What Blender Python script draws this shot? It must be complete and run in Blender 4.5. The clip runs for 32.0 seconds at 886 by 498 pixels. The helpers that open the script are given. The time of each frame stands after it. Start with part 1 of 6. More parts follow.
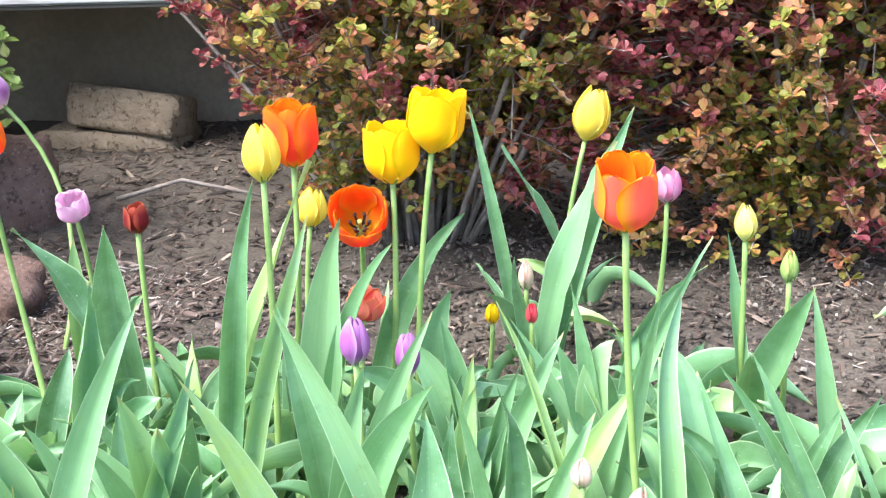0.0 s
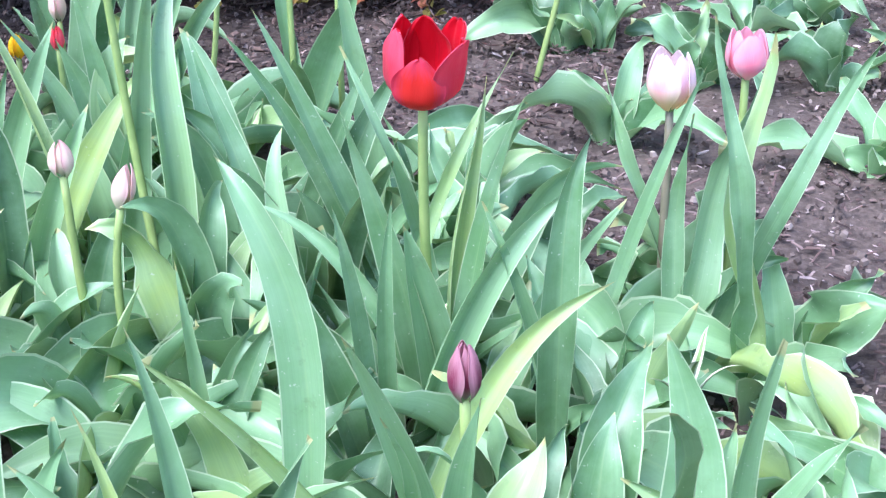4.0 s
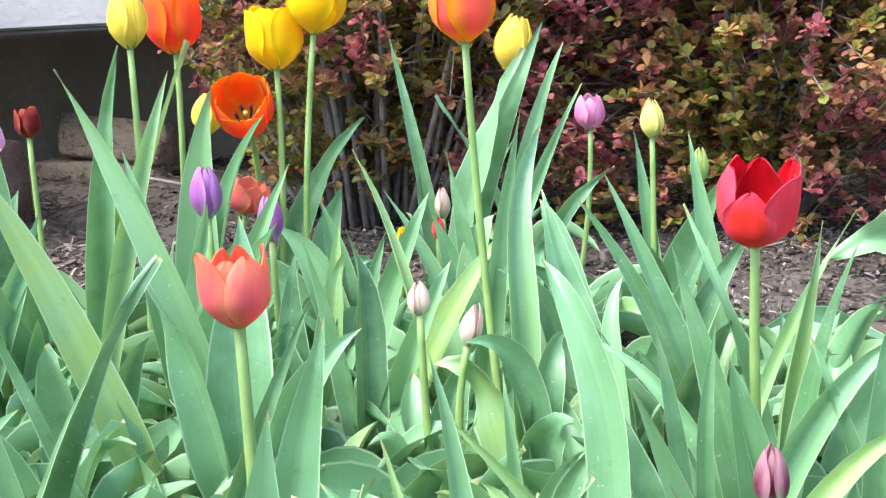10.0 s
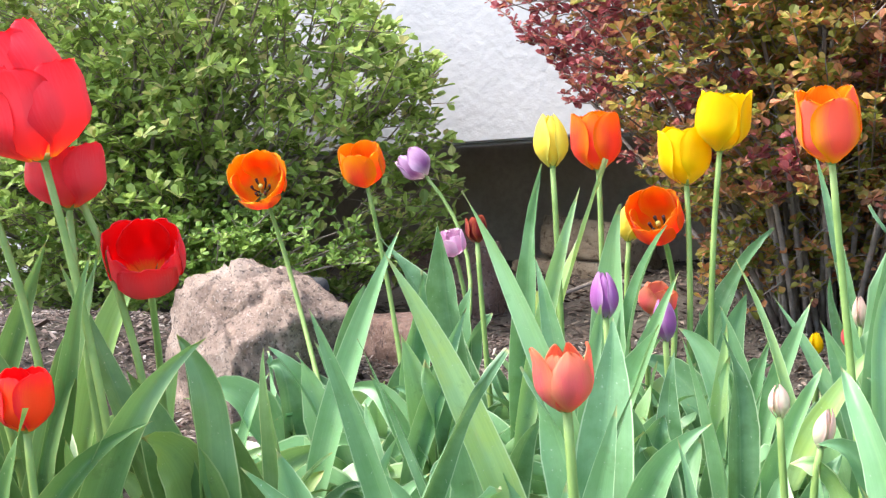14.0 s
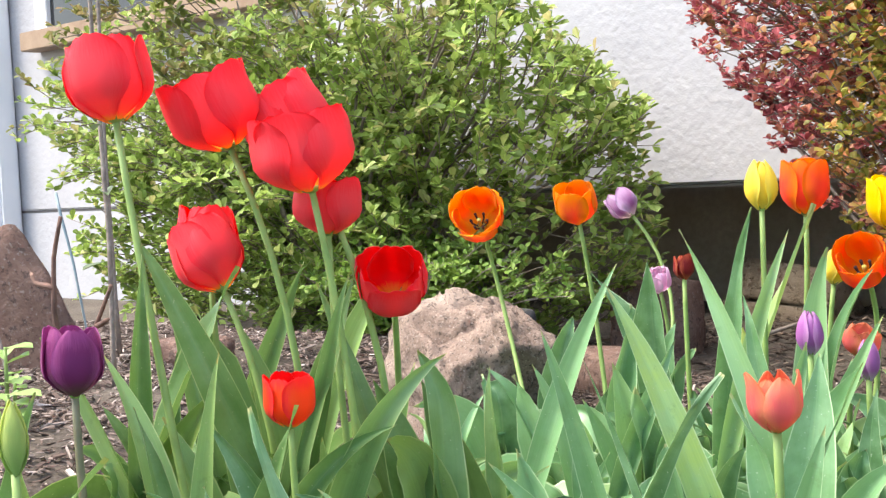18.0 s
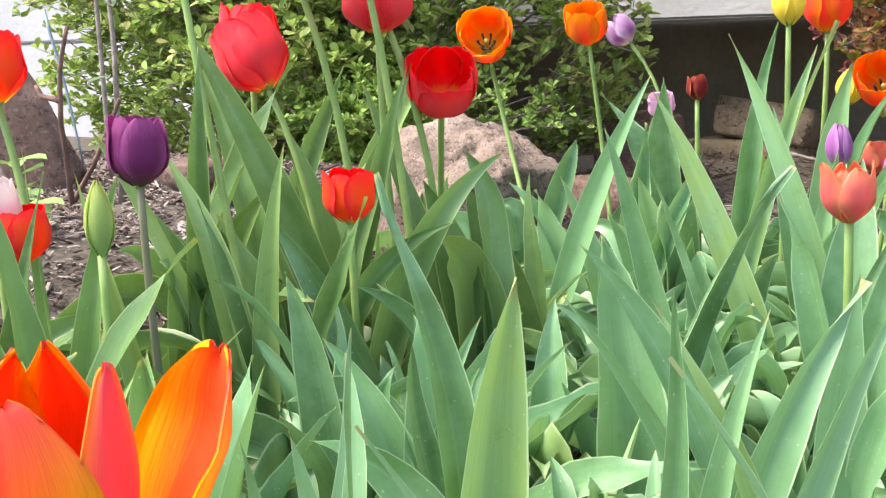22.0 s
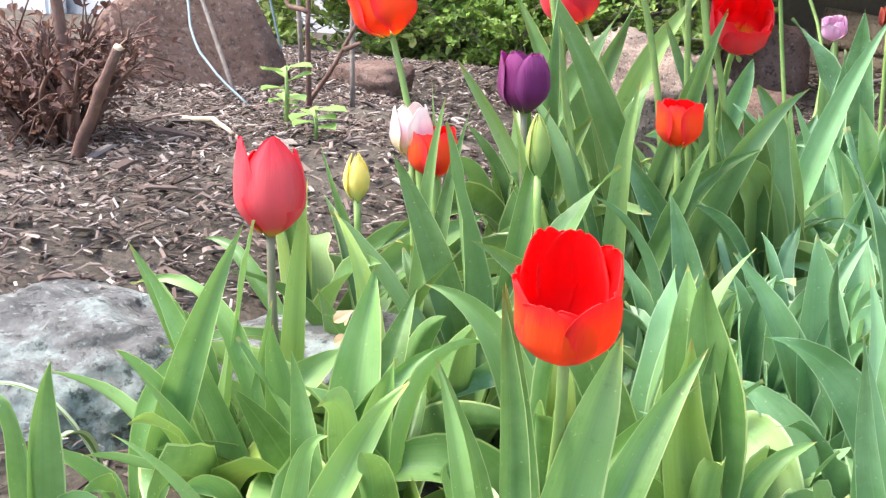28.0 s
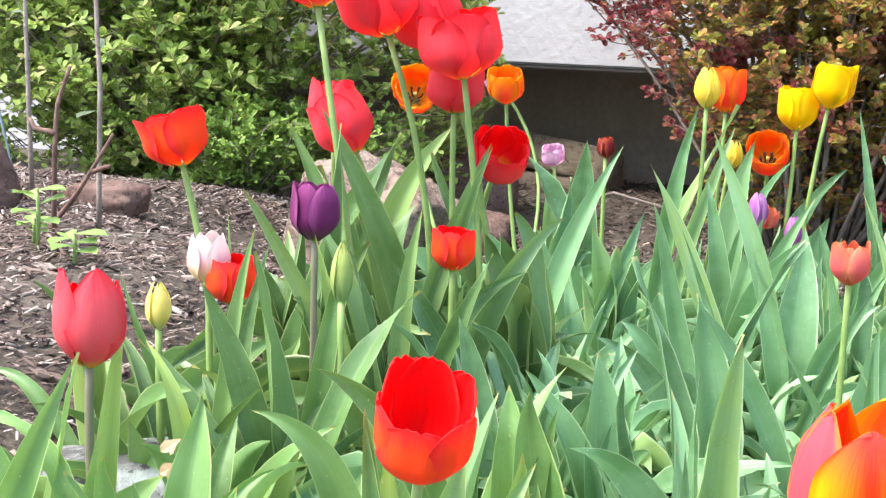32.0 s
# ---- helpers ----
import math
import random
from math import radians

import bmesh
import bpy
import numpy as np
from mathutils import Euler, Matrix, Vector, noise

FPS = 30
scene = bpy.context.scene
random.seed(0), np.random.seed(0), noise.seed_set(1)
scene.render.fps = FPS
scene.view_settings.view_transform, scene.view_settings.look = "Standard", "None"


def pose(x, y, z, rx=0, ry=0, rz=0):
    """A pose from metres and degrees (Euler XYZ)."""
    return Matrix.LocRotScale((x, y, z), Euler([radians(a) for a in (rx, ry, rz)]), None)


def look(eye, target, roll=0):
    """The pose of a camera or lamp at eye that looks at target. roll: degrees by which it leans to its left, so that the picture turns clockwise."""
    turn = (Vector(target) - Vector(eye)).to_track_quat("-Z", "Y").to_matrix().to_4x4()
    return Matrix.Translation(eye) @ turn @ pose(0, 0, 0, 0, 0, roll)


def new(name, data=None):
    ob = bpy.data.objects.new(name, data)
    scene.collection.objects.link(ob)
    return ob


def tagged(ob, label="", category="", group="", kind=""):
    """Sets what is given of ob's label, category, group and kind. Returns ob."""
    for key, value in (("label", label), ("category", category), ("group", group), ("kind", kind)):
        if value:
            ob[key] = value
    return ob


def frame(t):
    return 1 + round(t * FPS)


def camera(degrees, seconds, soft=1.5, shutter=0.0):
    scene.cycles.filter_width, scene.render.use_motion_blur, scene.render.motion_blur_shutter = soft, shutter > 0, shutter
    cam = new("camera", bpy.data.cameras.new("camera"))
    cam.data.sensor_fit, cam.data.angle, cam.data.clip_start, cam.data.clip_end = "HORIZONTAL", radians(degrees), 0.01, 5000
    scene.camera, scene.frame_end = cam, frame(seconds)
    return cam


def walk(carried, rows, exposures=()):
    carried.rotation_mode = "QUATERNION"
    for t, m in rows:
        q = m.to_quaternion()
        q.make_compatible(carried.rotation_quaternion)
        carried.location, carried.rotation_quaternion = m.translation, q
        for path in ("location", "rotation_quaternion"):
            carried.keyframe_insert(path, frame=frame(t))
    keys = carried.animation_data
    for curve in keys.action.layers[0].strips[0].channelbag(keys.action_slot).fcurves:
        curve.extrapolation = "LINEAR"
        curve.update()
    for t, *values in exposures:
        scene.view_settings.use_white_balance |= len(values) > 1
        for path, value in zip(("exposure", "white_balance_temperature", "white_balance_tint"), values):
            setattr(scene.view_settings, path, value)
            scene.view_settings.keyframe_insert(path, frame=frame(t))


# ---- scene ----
cam = camera(38.1, 32.0, 1.3)
PATH = [
    (0, (0.212, 0.05, 0.699), (-0.059, 1.941, 0.108), -2.3),
    (0.5, (0.222, 0.046, 0.694), (-0.021, 1.941, 0.101), -2.4),
    (1, (0.236, 0.055, 0.682), (0.024, 1.944, 0.061), -1.9),
    (1.5, (0.246, 0.053, 0.638), (0.069, 1.93, -0.028), -1.3),
    (2, (0.262, 0.053, 0.589), (0.12, 1.914, -0.131), -0.5),
    (2.5, (0.288, 0.061, 0.555), (0.207, 1.903, -0.218), -0.3),
    (3, (0.315, 0.083, 0.532), (0.291, 1.914, -0.272), -1.1),
    (3.5, (0.335, 0.109, 0.517), (0.426, 1.932, -0.3), -1.3),
    (4, (0.352, 0.131, 0.508), (0.563, 1.945, -0.308), -1.4),
    (4.5, (0.368, 0.167, 0.478), (0.686, 1.974, -0.319), -1.1),
    (6.5, (0.354, 0.265, 0.516), (0.839, 2.03, -0.29), -0.3),
    (7, (0.339, 0.264, 0.514), (0.824, 2.053, -0.237), -0.2),
    (7.5, (0.339, 0.252, 0.473), (0.793, 2.08, -0.201), -0.6),
    (8, (0.324, 0.245, 0.471), (0.707, 2.112, -0.134), -1.2),
    (8.5, (0.297, 0.207, 0.478), (0.557, 2.116, -0.059), -2.1),
    (9, (0.305, 0.153, 0.446), (0.385, 2.095, -0.028), -2.3),
    (9.5, (0.352, 0.095, 0.431), (0.201, 2.043, 0.004), -3.1),
    (10, (0.388, 0.071, 0.425), (0.014, 1.999, 0.046), -3.0),
    (10.5, (0.429, 0.068, 0.437), (-0.151, 1.951, 0.093), -3.3),
    (11, (0.456, 0.056, 0.444), (-0.279, 1.891, 0.138), -4.0),
    (11.5, (0.48, 0.039, 0.443), (-0.373, 1.827, 0.174), -4.3),
    (12, (0.503, 0.025, 0.439), (-0.421, 1.781, 0.192), -4.6),
    (12.5, (0.515, 0.018, 0.435), (-0.462, 1.748, 0.206), -4.6),
    (13, (0.529, 0.013, 0.439), (-0.492, 1.719, 0.222), -4.7),
    (13.5, (0.534, 0.003, 0.442), (-0.526, 1.687, 0.243), -4.5),
    (15.5, (0.56, -0.043, 0.44), (-0.639, 1.552, 0.307), -3.4),
    (16, (0.57, -0.064, 0.447), (-0.665, 1.504, 0.326), -3.2),
    (16.5, (0.57, -0.086, 0.447), (-0.703, 1.452, 0.34), -3.2),
    (17, (0.576, -0.107, 0.451), (-0.731, 1.404, 0.351), -3.0),
    (17.5, (0.578, -0.114, 0.444), (-0.751, 1.377, 0.346), -2.8),
    (18, (0.577, -0.113, 0.446), (-0.752, 1.377, 0.342), -2.8),
    (18.5, (0.586, -0.113, 0.449), (-0.732, 1.388, 0.341), -2.7),
    (19, (0.591, -0.116, 0.449), (-0.71, 1.399, 0.333), -2.8),
    (19.5, (0.599, -0.115, 0.449), (-0.684, 1.414, 0.318), -2.8),
    (20, (0.601, -0.117, 0.445), (-0.668, 1.422, 0.289), -2.6),
    (20.5, (0.591, -0.122, 0.432), (-0.666, 1.422, 0.24), -2.3),
    (21, (0.558, -0.138, 0.416), (-0.69, 1.405, 0.174), -2.1),
    (21.5, (0.53, -0.158, 0.409), (-0.713, 1.38, 0.115), -2.0),
    (22, (0.5, -0.182, 0.405), (-0.746, 1.345, 0.068), -2.0),
    (22.5, (0.479, -0.199, 0.4), (-0.774, 1.313, 0.023), -2.0),
    (23, (0.457, -0.204, 0.397), (-0.805, 1.294, -0.004), -2.4),
    (23.5, (0.443, -0.218, 0.403), (-0.83, 1.267, -0.014), -2.4),
    (24, (0.442, -0.245, 0.409), (-0.842, 1.229, -0.016), -2.9),
    (24.5, (0.439, -0.27, 0.412), (-0.847, 1.2, -0.019), -3.2),
    (26.5, (0.411, -0.383, 0.422), (-0.84, 1.107, -0.043), -1.6),
    (27, (0.447, -0.477, 0.445), (-0.803, 1.01, -0.03), -1.1),
    (27.5, (0.41, -0.491, 0.459), (-0.832, 0.996, -0.036), -0.5),
    (28, (0.371, -0.499, 0.471), (-0.854, 0.997, -0.041), -0.1),
    (28.5, (0.35, -0.506, 0.482), (-0.833, 1.021, -0.034), 0.5),
    (29, (0.342, -0.503, 0.489), (-0.774, 1.079, -0.009), 1.4),
    (29.5, (0.315, -0.526, 0.485), (-0.717, 1.123, 0.022), 1.9),
    (30, (0.304, -0.564, 0.486), (-0.648, 1.143, 0.062), 2.3),
    (30.5, (0.304, -0.572, 0.489), (-0.601, 1.167, 0.094), 2.5),
    (31, (0.305, -0.583, 0.49), (-0.573, 1.175, 0.115), 2.6),
    (31.5, (0.308, -0.592, 0.489), (-0.547, 1.181, 0.133), 2.3),
    (32, (0.314, -0.59, 0.491), (-0.522, 1.196, 0.157), 2.0),
]
walk(cam, [(t, look(eye, target, roll)) for t, eye, target, roll in PATH], [(0, 2.44, 6250, 10), (1, 2.36, 6050, 11), (2, 2.16, 5800, 12), (3, 2.05, 5650, 18), (4, 1.96, 5500, 30), (8, 1.97, 5500, 32), (9, 2.08, 5450, 18), (10, 2.15, 6100, 11), (11, 2.18, 6400, 11), (13, 2.2, 6550, 10), (17, 2.1, 7100, 11), (20, 2.08, 7200, 11), (24, 2.1, 7000, 11), (26.5, 2.15, 6750, 11), (29, 2.2, 6750, 11), (32, 2.2, 6750, 11)])

# ---- light ----
world = bpy.data.worlds.new("sky")
scene.world = world
world.use_nodes = True
wn = world.node_tree
sky = wn.nodes.new("ShaderNodeTexSky")
sky.sky_type = "NISHITA"
sky.sun_disc = False
sky.sun_elevation, sky.sun_rotation = radians(62), radians(250)
sky.air_density, sky.dust_density = 1.0, 2.5
wn.links.new(sky.outputs["Color"], wn.nodes["Background"].inputs["Color"])
wn.nodes["Background"].inputs["Strength"].default_value = 0.15
sun = new("sun", bpy.data.lights.new("sun", "SUN"))
sun.data.energy, sun.data.angle, sun.data.color = 1.6, radians(30), (1.0, 0.97, 0.92)
sun.matrix_world = look((-2.2, -2.9, 5.2), (0, 0, 0))

# ---- materials ----


def material(name, rough=0.6, bump=0.0, bump_scale=80.0, spec=0.4):
    """A node material; returns it with its tree, shader and a shortcut to add nodes."""
    m = bpy.data.materials.new(name)
    m.use_nodes = True
    nt = m.node_tree
    sh = nt.nodes["Principled BSDF"]
    sh.inputs["Roughness"].default_value = rough
    sh.inputs["Specular IOR Level"].default_value = spec
    if bump:
        n = nt.nodes.new("ShaderNodeTexNoise")
        n.inputs["Scale"].default_value, n.inputs["Detail"].default_value = bump_scale, 8
        co = nt.nodes.new("ShaderNodeTexCoord")
        nt.links.new(co.outputs["Object"], n.inputs["Vector"])
        b = nt.nodes.new("ShaderNodeBump")
        b.inputs["Strength"].default_value, b.inputs["Distance"].default_value = bump, 0.004
        nt.links.new(n.outputs["Fac"], b.inputs["Height"])
        nt.links.new(b.outputs["Normal"], sh.inputs["Normal"])
    return m, nt, sh


def ramp(nt, source, stops):
    r = nt.nodes.new("ShaderNodeValToRGB")
    el = r.color_ramp.elements
    while len(el) < len(stops):
        el.new(0.5)
    for e, (p, c) in zip(el, stops):
        e.position, e.color = p, (*c, 1)
    nt.links.new(source, r.inputs["Fac"])
    return r.outputs["Color"]


def noise_fac(nt, scale, detail=6, coords="Object", rough=0.6):
    co = nt.nodes.new("ShaderNodeTexCoord")
    n = nt.nodes.new("ShaderNodeTexNoise")
    n.inputs["Scale"].default_value, n.inputs["Detail"].default_value = scale, detail
    n.inputs["Roughness"].default_value = rough
    nt.links.new(co.outputs[coords], n.inputs["Vector"])
    return n.outputs["Fac"]


def mixed(nt, fac, a, b, how="MIX"):
    x = nt.nodes.new("ShaderNodeMix")
    x.data_type, x.blend_type = "RGBA", how
    for socket, v in ((x.inputs[0], fac), (x.inputs[6], a), (x.inputs[7], b)):
        if isinstance(v, (int, float)):
            socket.default_value = v
        elif isinstance(v, tuple):
            socket.default_value = (*v, 1)
        else:
            nt.links.new(v, socket)
    return x.outputs[2]


def calc(nt, op, a, b=0.0, c=0.0):
    x = nt.nodes.new("ShaderNodeMath")
    x.operation = op
    for socket, v in zip(x.inputs, (a, b, c)):
        if isinstance(v, (int, float)):
            socket.default_value = v
        else:
            nt.links.new(v, socket)
    return x.outputs[0]


def uv_axes(nt):
    u = nt.nodes.new("ShaderNodeUVMap")
    s = nt.nodes.new("ShaderNodeSeparateXYZ")
    nt.links.new(u.outputs["UV"], s.inputs[0])
    return s.outputs["X"], s.outputs["Y"]


def thin(nt, sh, color, share):
    """Lets some light through a leaf or a petal."""
    tr = nt.nodes.new("ShaderNodeBsdfTranslucent")
    nt.links.new(color, tr.inputs["Color"])
    ms = nt.nodes.new("ShaderNodeMixShader")
    ms.inputs[0].default_value = share
    nt.links.new(sh.outputs[0], ms.inputs[1])
    nt.links.new(tr.outputs[0], ms.inputs[2])
    nt.links.new(ms.outputs[0], nt.nodes["Material Output"].inputs["Surface"])


def object_random(nt):
    return nt.nodes.new("ShaderNodeObjectInfo").outputs["Random"]


def make_leaf_material(name, tint):
    """tint: how the leaves of this kind of tulip differ from the blue-green ones."""
    m, nt, sh = material(name, 0.42, spec=0.5)
    u, v = uv_axes(nt)
    own = object_random(nt)
    tone = ramp(nt, own, [(0, (0.052, 0.135, 0.05)), (0.22, (0.10, 0.235, 0.09)), (0.55, (0.17, 0.35, 0.155)), (0.85, (0.245, 0.44, 0.2)), (1, (0.34, 0.48, 0.13))])
    bloom = ramp(nt, noise_fac(nt, 26, 6), [(0.38, (0, 0, 0)), (0.66, (1, 1, 1))])
    col = mixed(nt, calc(nt, "MULTIPLY", bloom, 0.5), tone, (0.27, 0.47, 0.27))
    cm = nt.nodes.new("ShaderNodeCombineXYZ")
    nt.links.new(calc(nt, "MULTIPLY", u, 26.0), cm.inputs[0])
    nt.links.new(calc(nt, "MULTIPLY", v, 0.9), cm.inputs[1])
    nt.links.new(calc(nt, "MULTIPLY", own, 40.0), cm.inputs[2])
    vein = nt.nodes.new("ShaderNodeTexNoise")
    vein.inputs["Scale"].default_value, vein.inputs["Detail"].default_value = 1.0, 4
    nt.links.new(cm.outputs[0], vein.inputs["Vector"])
    line = ramp(nt, vein.outputs["Fac"], [(0.35, (0, 0, 0)), (0.65, (1, 1, 1))])
    col = mixed(nt, calc(nt, "MULTIPLY", line, 0.14), col, (0.05, 0.14, 0.065))
    stripe = ramp(nt, calc(nt, "ABSOLUTE", calc(nt, "SUBTRACT", u, 0.5)), [(0.0, (1, 1, 1)), (0.035, (0, 0, 0))])
    col = mixed(nt, calc(nt, "MULTIPLY", stripe, 0.3), col, (0.26, 0.42, 0.18))
    rim = calc(nt, "GREATER_THAN", calc(nt, "ABSOLUTE", calc(nt, "SUBTRACT", u, 0.5)), 0.47)
    col = mixed(nt, calc(nt, "MULTIPLY", rim, 0.6), col, (0.54, 0.66, 0.42))
    tipf = ramp(nt, calc(nt, "ADD", v, calc(nt, "MULTIPLY", own, 0.05)), [(0.99, (0, 0, 0)), (1.03, (1, 1, 1))])
    col = mixed(nt, calc(nt, "MULTIPLY", tipf, 0.7), col, (0.38, 0.36, 0.15))
    worn = ramp(nt, noise_fac(nt, 55, 7, rough=0.75), [(0.58, (0, 0, 0)), (0.68, (1, 1, 1))])
    col = mixed(nt, calc(nt, "MULTIPLY", worn, 0.35), col, (0.10, 0.17, 0.07))
    spots = ramp(nt, noise_fac(nt, 300, 2), [(0.70, (0, 0, 0)), (0.735, (1, 1, 1))])
    col = mixed(nt, calc(nt, "MULTIPLY", spots, 0.65), col, (0.5, 0.56, 0.44))
    col = mixed(nt, 1.0, col, tint, "MULTIPLY")
    nt.links.new(col, sh.inputs["Base Color"])
    nt.links.new(ramp(nt, bloom, [(0, (0.32, 0.32, 0.32)), (1, (0.52, 0.52, 0.52))]), sh.inputs["Roughness"])
    b = nt.nodes.new("ShaderNodeBump")
    b.inputs["Strength"].default_value, b.inputs["Distance"].default_value = 0.18, 0.0012
    nt.links.new(vein.outputs["Fac"], b.inputs["Height"])
    nt.links.new(b.outputs["Normal"], sh.inputs["Normal"])
    thin(nt, sh, mixed(nt, 0.4, col, (0.3, 0.5, 0.08)), 0.2)
    return m


def make_petal_material(name, edge, centre, base, inner=0.5, outer=0.9, base_end=0.16, streak=0.3, fade=1.45, point=None):
    """edge and centre: the colours of a petal's margin and of its middle; base: its foot; point: its tip, if that differs."""
    m, nt, sh = material(name, 0.45, spec=0.18)
    u, v = uv_axes(nt)
    off = calc(nt, "MULTIPLY", calc(nt, "ABSOLUTE", calc(nt, "SUBTRACT", u, 0.5)), 2.0)
    st = nt.nodes.new("ShaderNodeTexNoise")
    st.inputs["Scale"].default_value, st.inputs["Detail"].default_value = 6.0, 5
    cm = nt.nodes.new("ShaderNodeCombineXYZ")
    nt.links.new(calc(nt, "MULTIPLY", u, 9.0), cm.inputs[0])
    nt.links.new(calc(nt, "MULTIPLY", v, 0.7), cm.inputs[1])
    nt.links.new(object_random(nt), cm.inputs[2])
    nt.links.new(cm.outputs[0], st.inputs["Vector"])
    wob = calc(nt, "MULTIPLY", calc(nt, "SUBTRACT", st.outputs["Fac"], 0.5), streak * 2)
    d = calc(nt, "ADD", calc(nt, "MAXIMUM", off, calc(nt, "MULTIPLY", calc(nt, "SUBTRACT", v, 0.35), fade)), wob)
    col = ramp(nt, d, [(inner, centre), (outer, edge)])
    foot = ramp(nt, calc(nt, "ADD", v, calc(nt, "MULTIPLY", wob, 0.3)), [(base_end * 0.4, (1, 1, 1)), (base_end * 1.6, (0, 0, 0))])
    col = mixed(nt, foot, col, base)
    if point:
        top = ramp(nt, calc(nt, "ADD", v, calc(nt, "MULTIPLY", wob, 0.6)), [(0.62, (0, 0, 0)), (0.98, (1, 1, 1))])
        col = mixed(nt, top, col, point)
    dark = tuple(c * 0.8 for c in centre)
    col = mixed(nt, calc(nt, "MULTIPLY", st.outputs["Fac"], 0.16), col, dark)
    nt.links.new(col, sh.inputs["Base Color"])
    b = nt.nodes.new("ShaderNodeBump")
    b.inputs["Strength"].default_value, b.inputs["Distance"].default_value = 0.3, 0.002
    nt.links.new(st.outputs["Fac"], b.inputs["Height"])
    nt.links.new(b.outputs["Normal"], sh.inputs["Normal"])
    sh.inputs["Sheen Weight"].default_value, sh.inputs["Sheen Roughness"].default_value = 0.08, 0.4
    thin(nt, sh, col, 0.55)
    return m


LEAF = make_leaf_material("tulip_leaf", (1.0, 1.0, 1.0))
LEAF_LIME = make_leaf_material("tulip_leaf_lime", (1.08, 1.0, 0.68))
LEAF_OLIVE = make_leaf_material("tulip_leaf_olive", (0.86, 0.79, 0.58))
PETALS = {
    "red": make_petal_material("petal_red", (0.98, 0.05, 0.08), (0.98, 0.105, 0.14), (0.85, 0.35, 0.05), base_end=0.035),
    "orange_red": make_petal_material("petal_orange_red", (0.95, 0.05, 0.06), (0.95, 0.13, 0.03), (0.8, 0.35, 0.02), base_end=0.05),
    "crimson": make_petal_material("petal_crimson", (0.76, 0.08, 0.14), (0.84, 0.05, 0.035), (0.6, 0.4, 0.08), base_end=0.07),
    "crimson_side": make_petal_material("petal_crimson_side", (0.80, 0.13, 0.20), (0.74, 0.07, 0.11), (0.6, 0.4, 0.08), 0.3, 1.0, 0.05),
    "rose": make_petal_material("petal_rose", (0.98, 0.085, 0.12), (0.98, 0.18, 0.21), (0.8, 0.5, 0.08), base_end=0.07),
    "flame": make_petal_material("petal_flame", (0.97, 0.50, 0.008), (0.94, 0.20, 0.13), (0.95, 0.50, 0.006), 0.3, 0.9, 0.13, 0.22, 0.5),
    "flame_front": make_petal_material("petal_flame_front", (0.97, 0.64, 0.008), (0.92, 0.085, 0.015), (0.95, 0.5, 0.01), 0.06, 0.82, 0.1, 0.16, 0.0, (0.88, 0.13, 0.10)),
    "flame_side": make_petal_material("petal_flame_side", (0.95, 0.36, 0.05), (0.88, 0.13, 0.17), (0.9, 0.4, 0.04), 0.6, 1.02, 0.1, 0.18, 0.4),
    "orange": make_petal_material("petal_orange", (0.95, 0.42, 0.01), (0.93, 0.14, 0.05), (0.8, 0.35, 0.02), 0.2, 0.8, 0.1),
    "fire": make_petal_material("petal_fire", (0.95, 0.26, 0.01), (0.93, 0.10, 0.05), (0.8, 0.35, 0.02), 0.3, 0.9, 0.1),
    "yellow": make_petal_material("petal_yellow", (0.95, 0.74, 0.006), (0.95, 0.68, 0.004), (0.8, 0.6, 0.03)),
    "lemon": make_petal_material("petal_lemon", (0.96, 0.84, 0.17), (0.95, 0.79, 0.11), (0.75, 0.70, 0.15)),
    "cream_bud": make_petal_material("petal_cream_bud", (0.94, 0.88, 0.36), (0.92, 0.83, 0.27), (0.62, 0.68, 0.28), 0.3, 0.9, 0.2),
    "purple": make_petal_material("petal_purple", (0.46, 0.11, 0.33), (0.27, 0.045, 0.19), (0.2, 0.1, 0.12)),
    "violet": make_petal_material("petal_violet", (0.72, 0.40, 0.70), (0.52, 0.19, 0.52), (0.6, 0.5, 0.6)),
    "lilac": make_petal_material("petal_lilac", (0.85, 0.62, 0.82), (0.50, 0.20, 0.45), (0.7, 0.6, 0.6), 0.1, 0.8),
    "pink": make_petal_material("petal_pink", (0.94, 0.62, 0.66), (0.90, 0.38, 0.46), (0.9, 0.75, 0.65), 0.1, 0.9),
    "mauve": make_petal_material("petal_mauve", (0.86, 0.50, 0.66), (0.80, 0.28, 0.50), (0.7, 0.5, 0.55), 0.1, 0.9),
    "pale_pink": make_petal_material("petal_pale_pink", (0.90, 0.68, 0.82), (0.82, 0.50, 0.70), (0.85, 0.7, 0.8), 0.1, 0.9),
    "blush": make_petal_material("petal_blush", (0.92, 0.84, 0.80), (0.85, 0.46, 0.60), (0.88, 0.78, 0.42), 0.0, 0.55, 0.35),
    "peach": make_petal_material("petal_peach", (0.92, 0.38, 0.20), (0.85, 0.20, 0.20), (0.7, 0.3, 0.12), 0.3, 0.95, 0.1),
    "maroon": make_petal_material("petal_maroon", (0.60, 0.14, 0.07), (0.28, 0.025, 0.03), (0.4, 0.1, 0.05), 0.5, 1.0),
    "bud_green": make_petal_material("petal_bud_green", (0.68, 0.74, 0.26), (0.46, 0.60, 0.20), (0.36, 0.52, 0.2), 0.4, 1.0, 0.3),
    "bud_pale": make_petal_material("petal_bud_pale", (0.90, 0.66, 0.60), (0.86, 0.80, 0.64), (0.7, 0.72, 0.48), 0.3, 0.9, 0.25),
    "bud_plum": make_petal_material("petal_bud_plum", (0.62, 0.34, 0.38), (0.30, 0.05, 0.10), (0.45, 0.4, 0.25), 0.2, 0.7, 0.2),
}


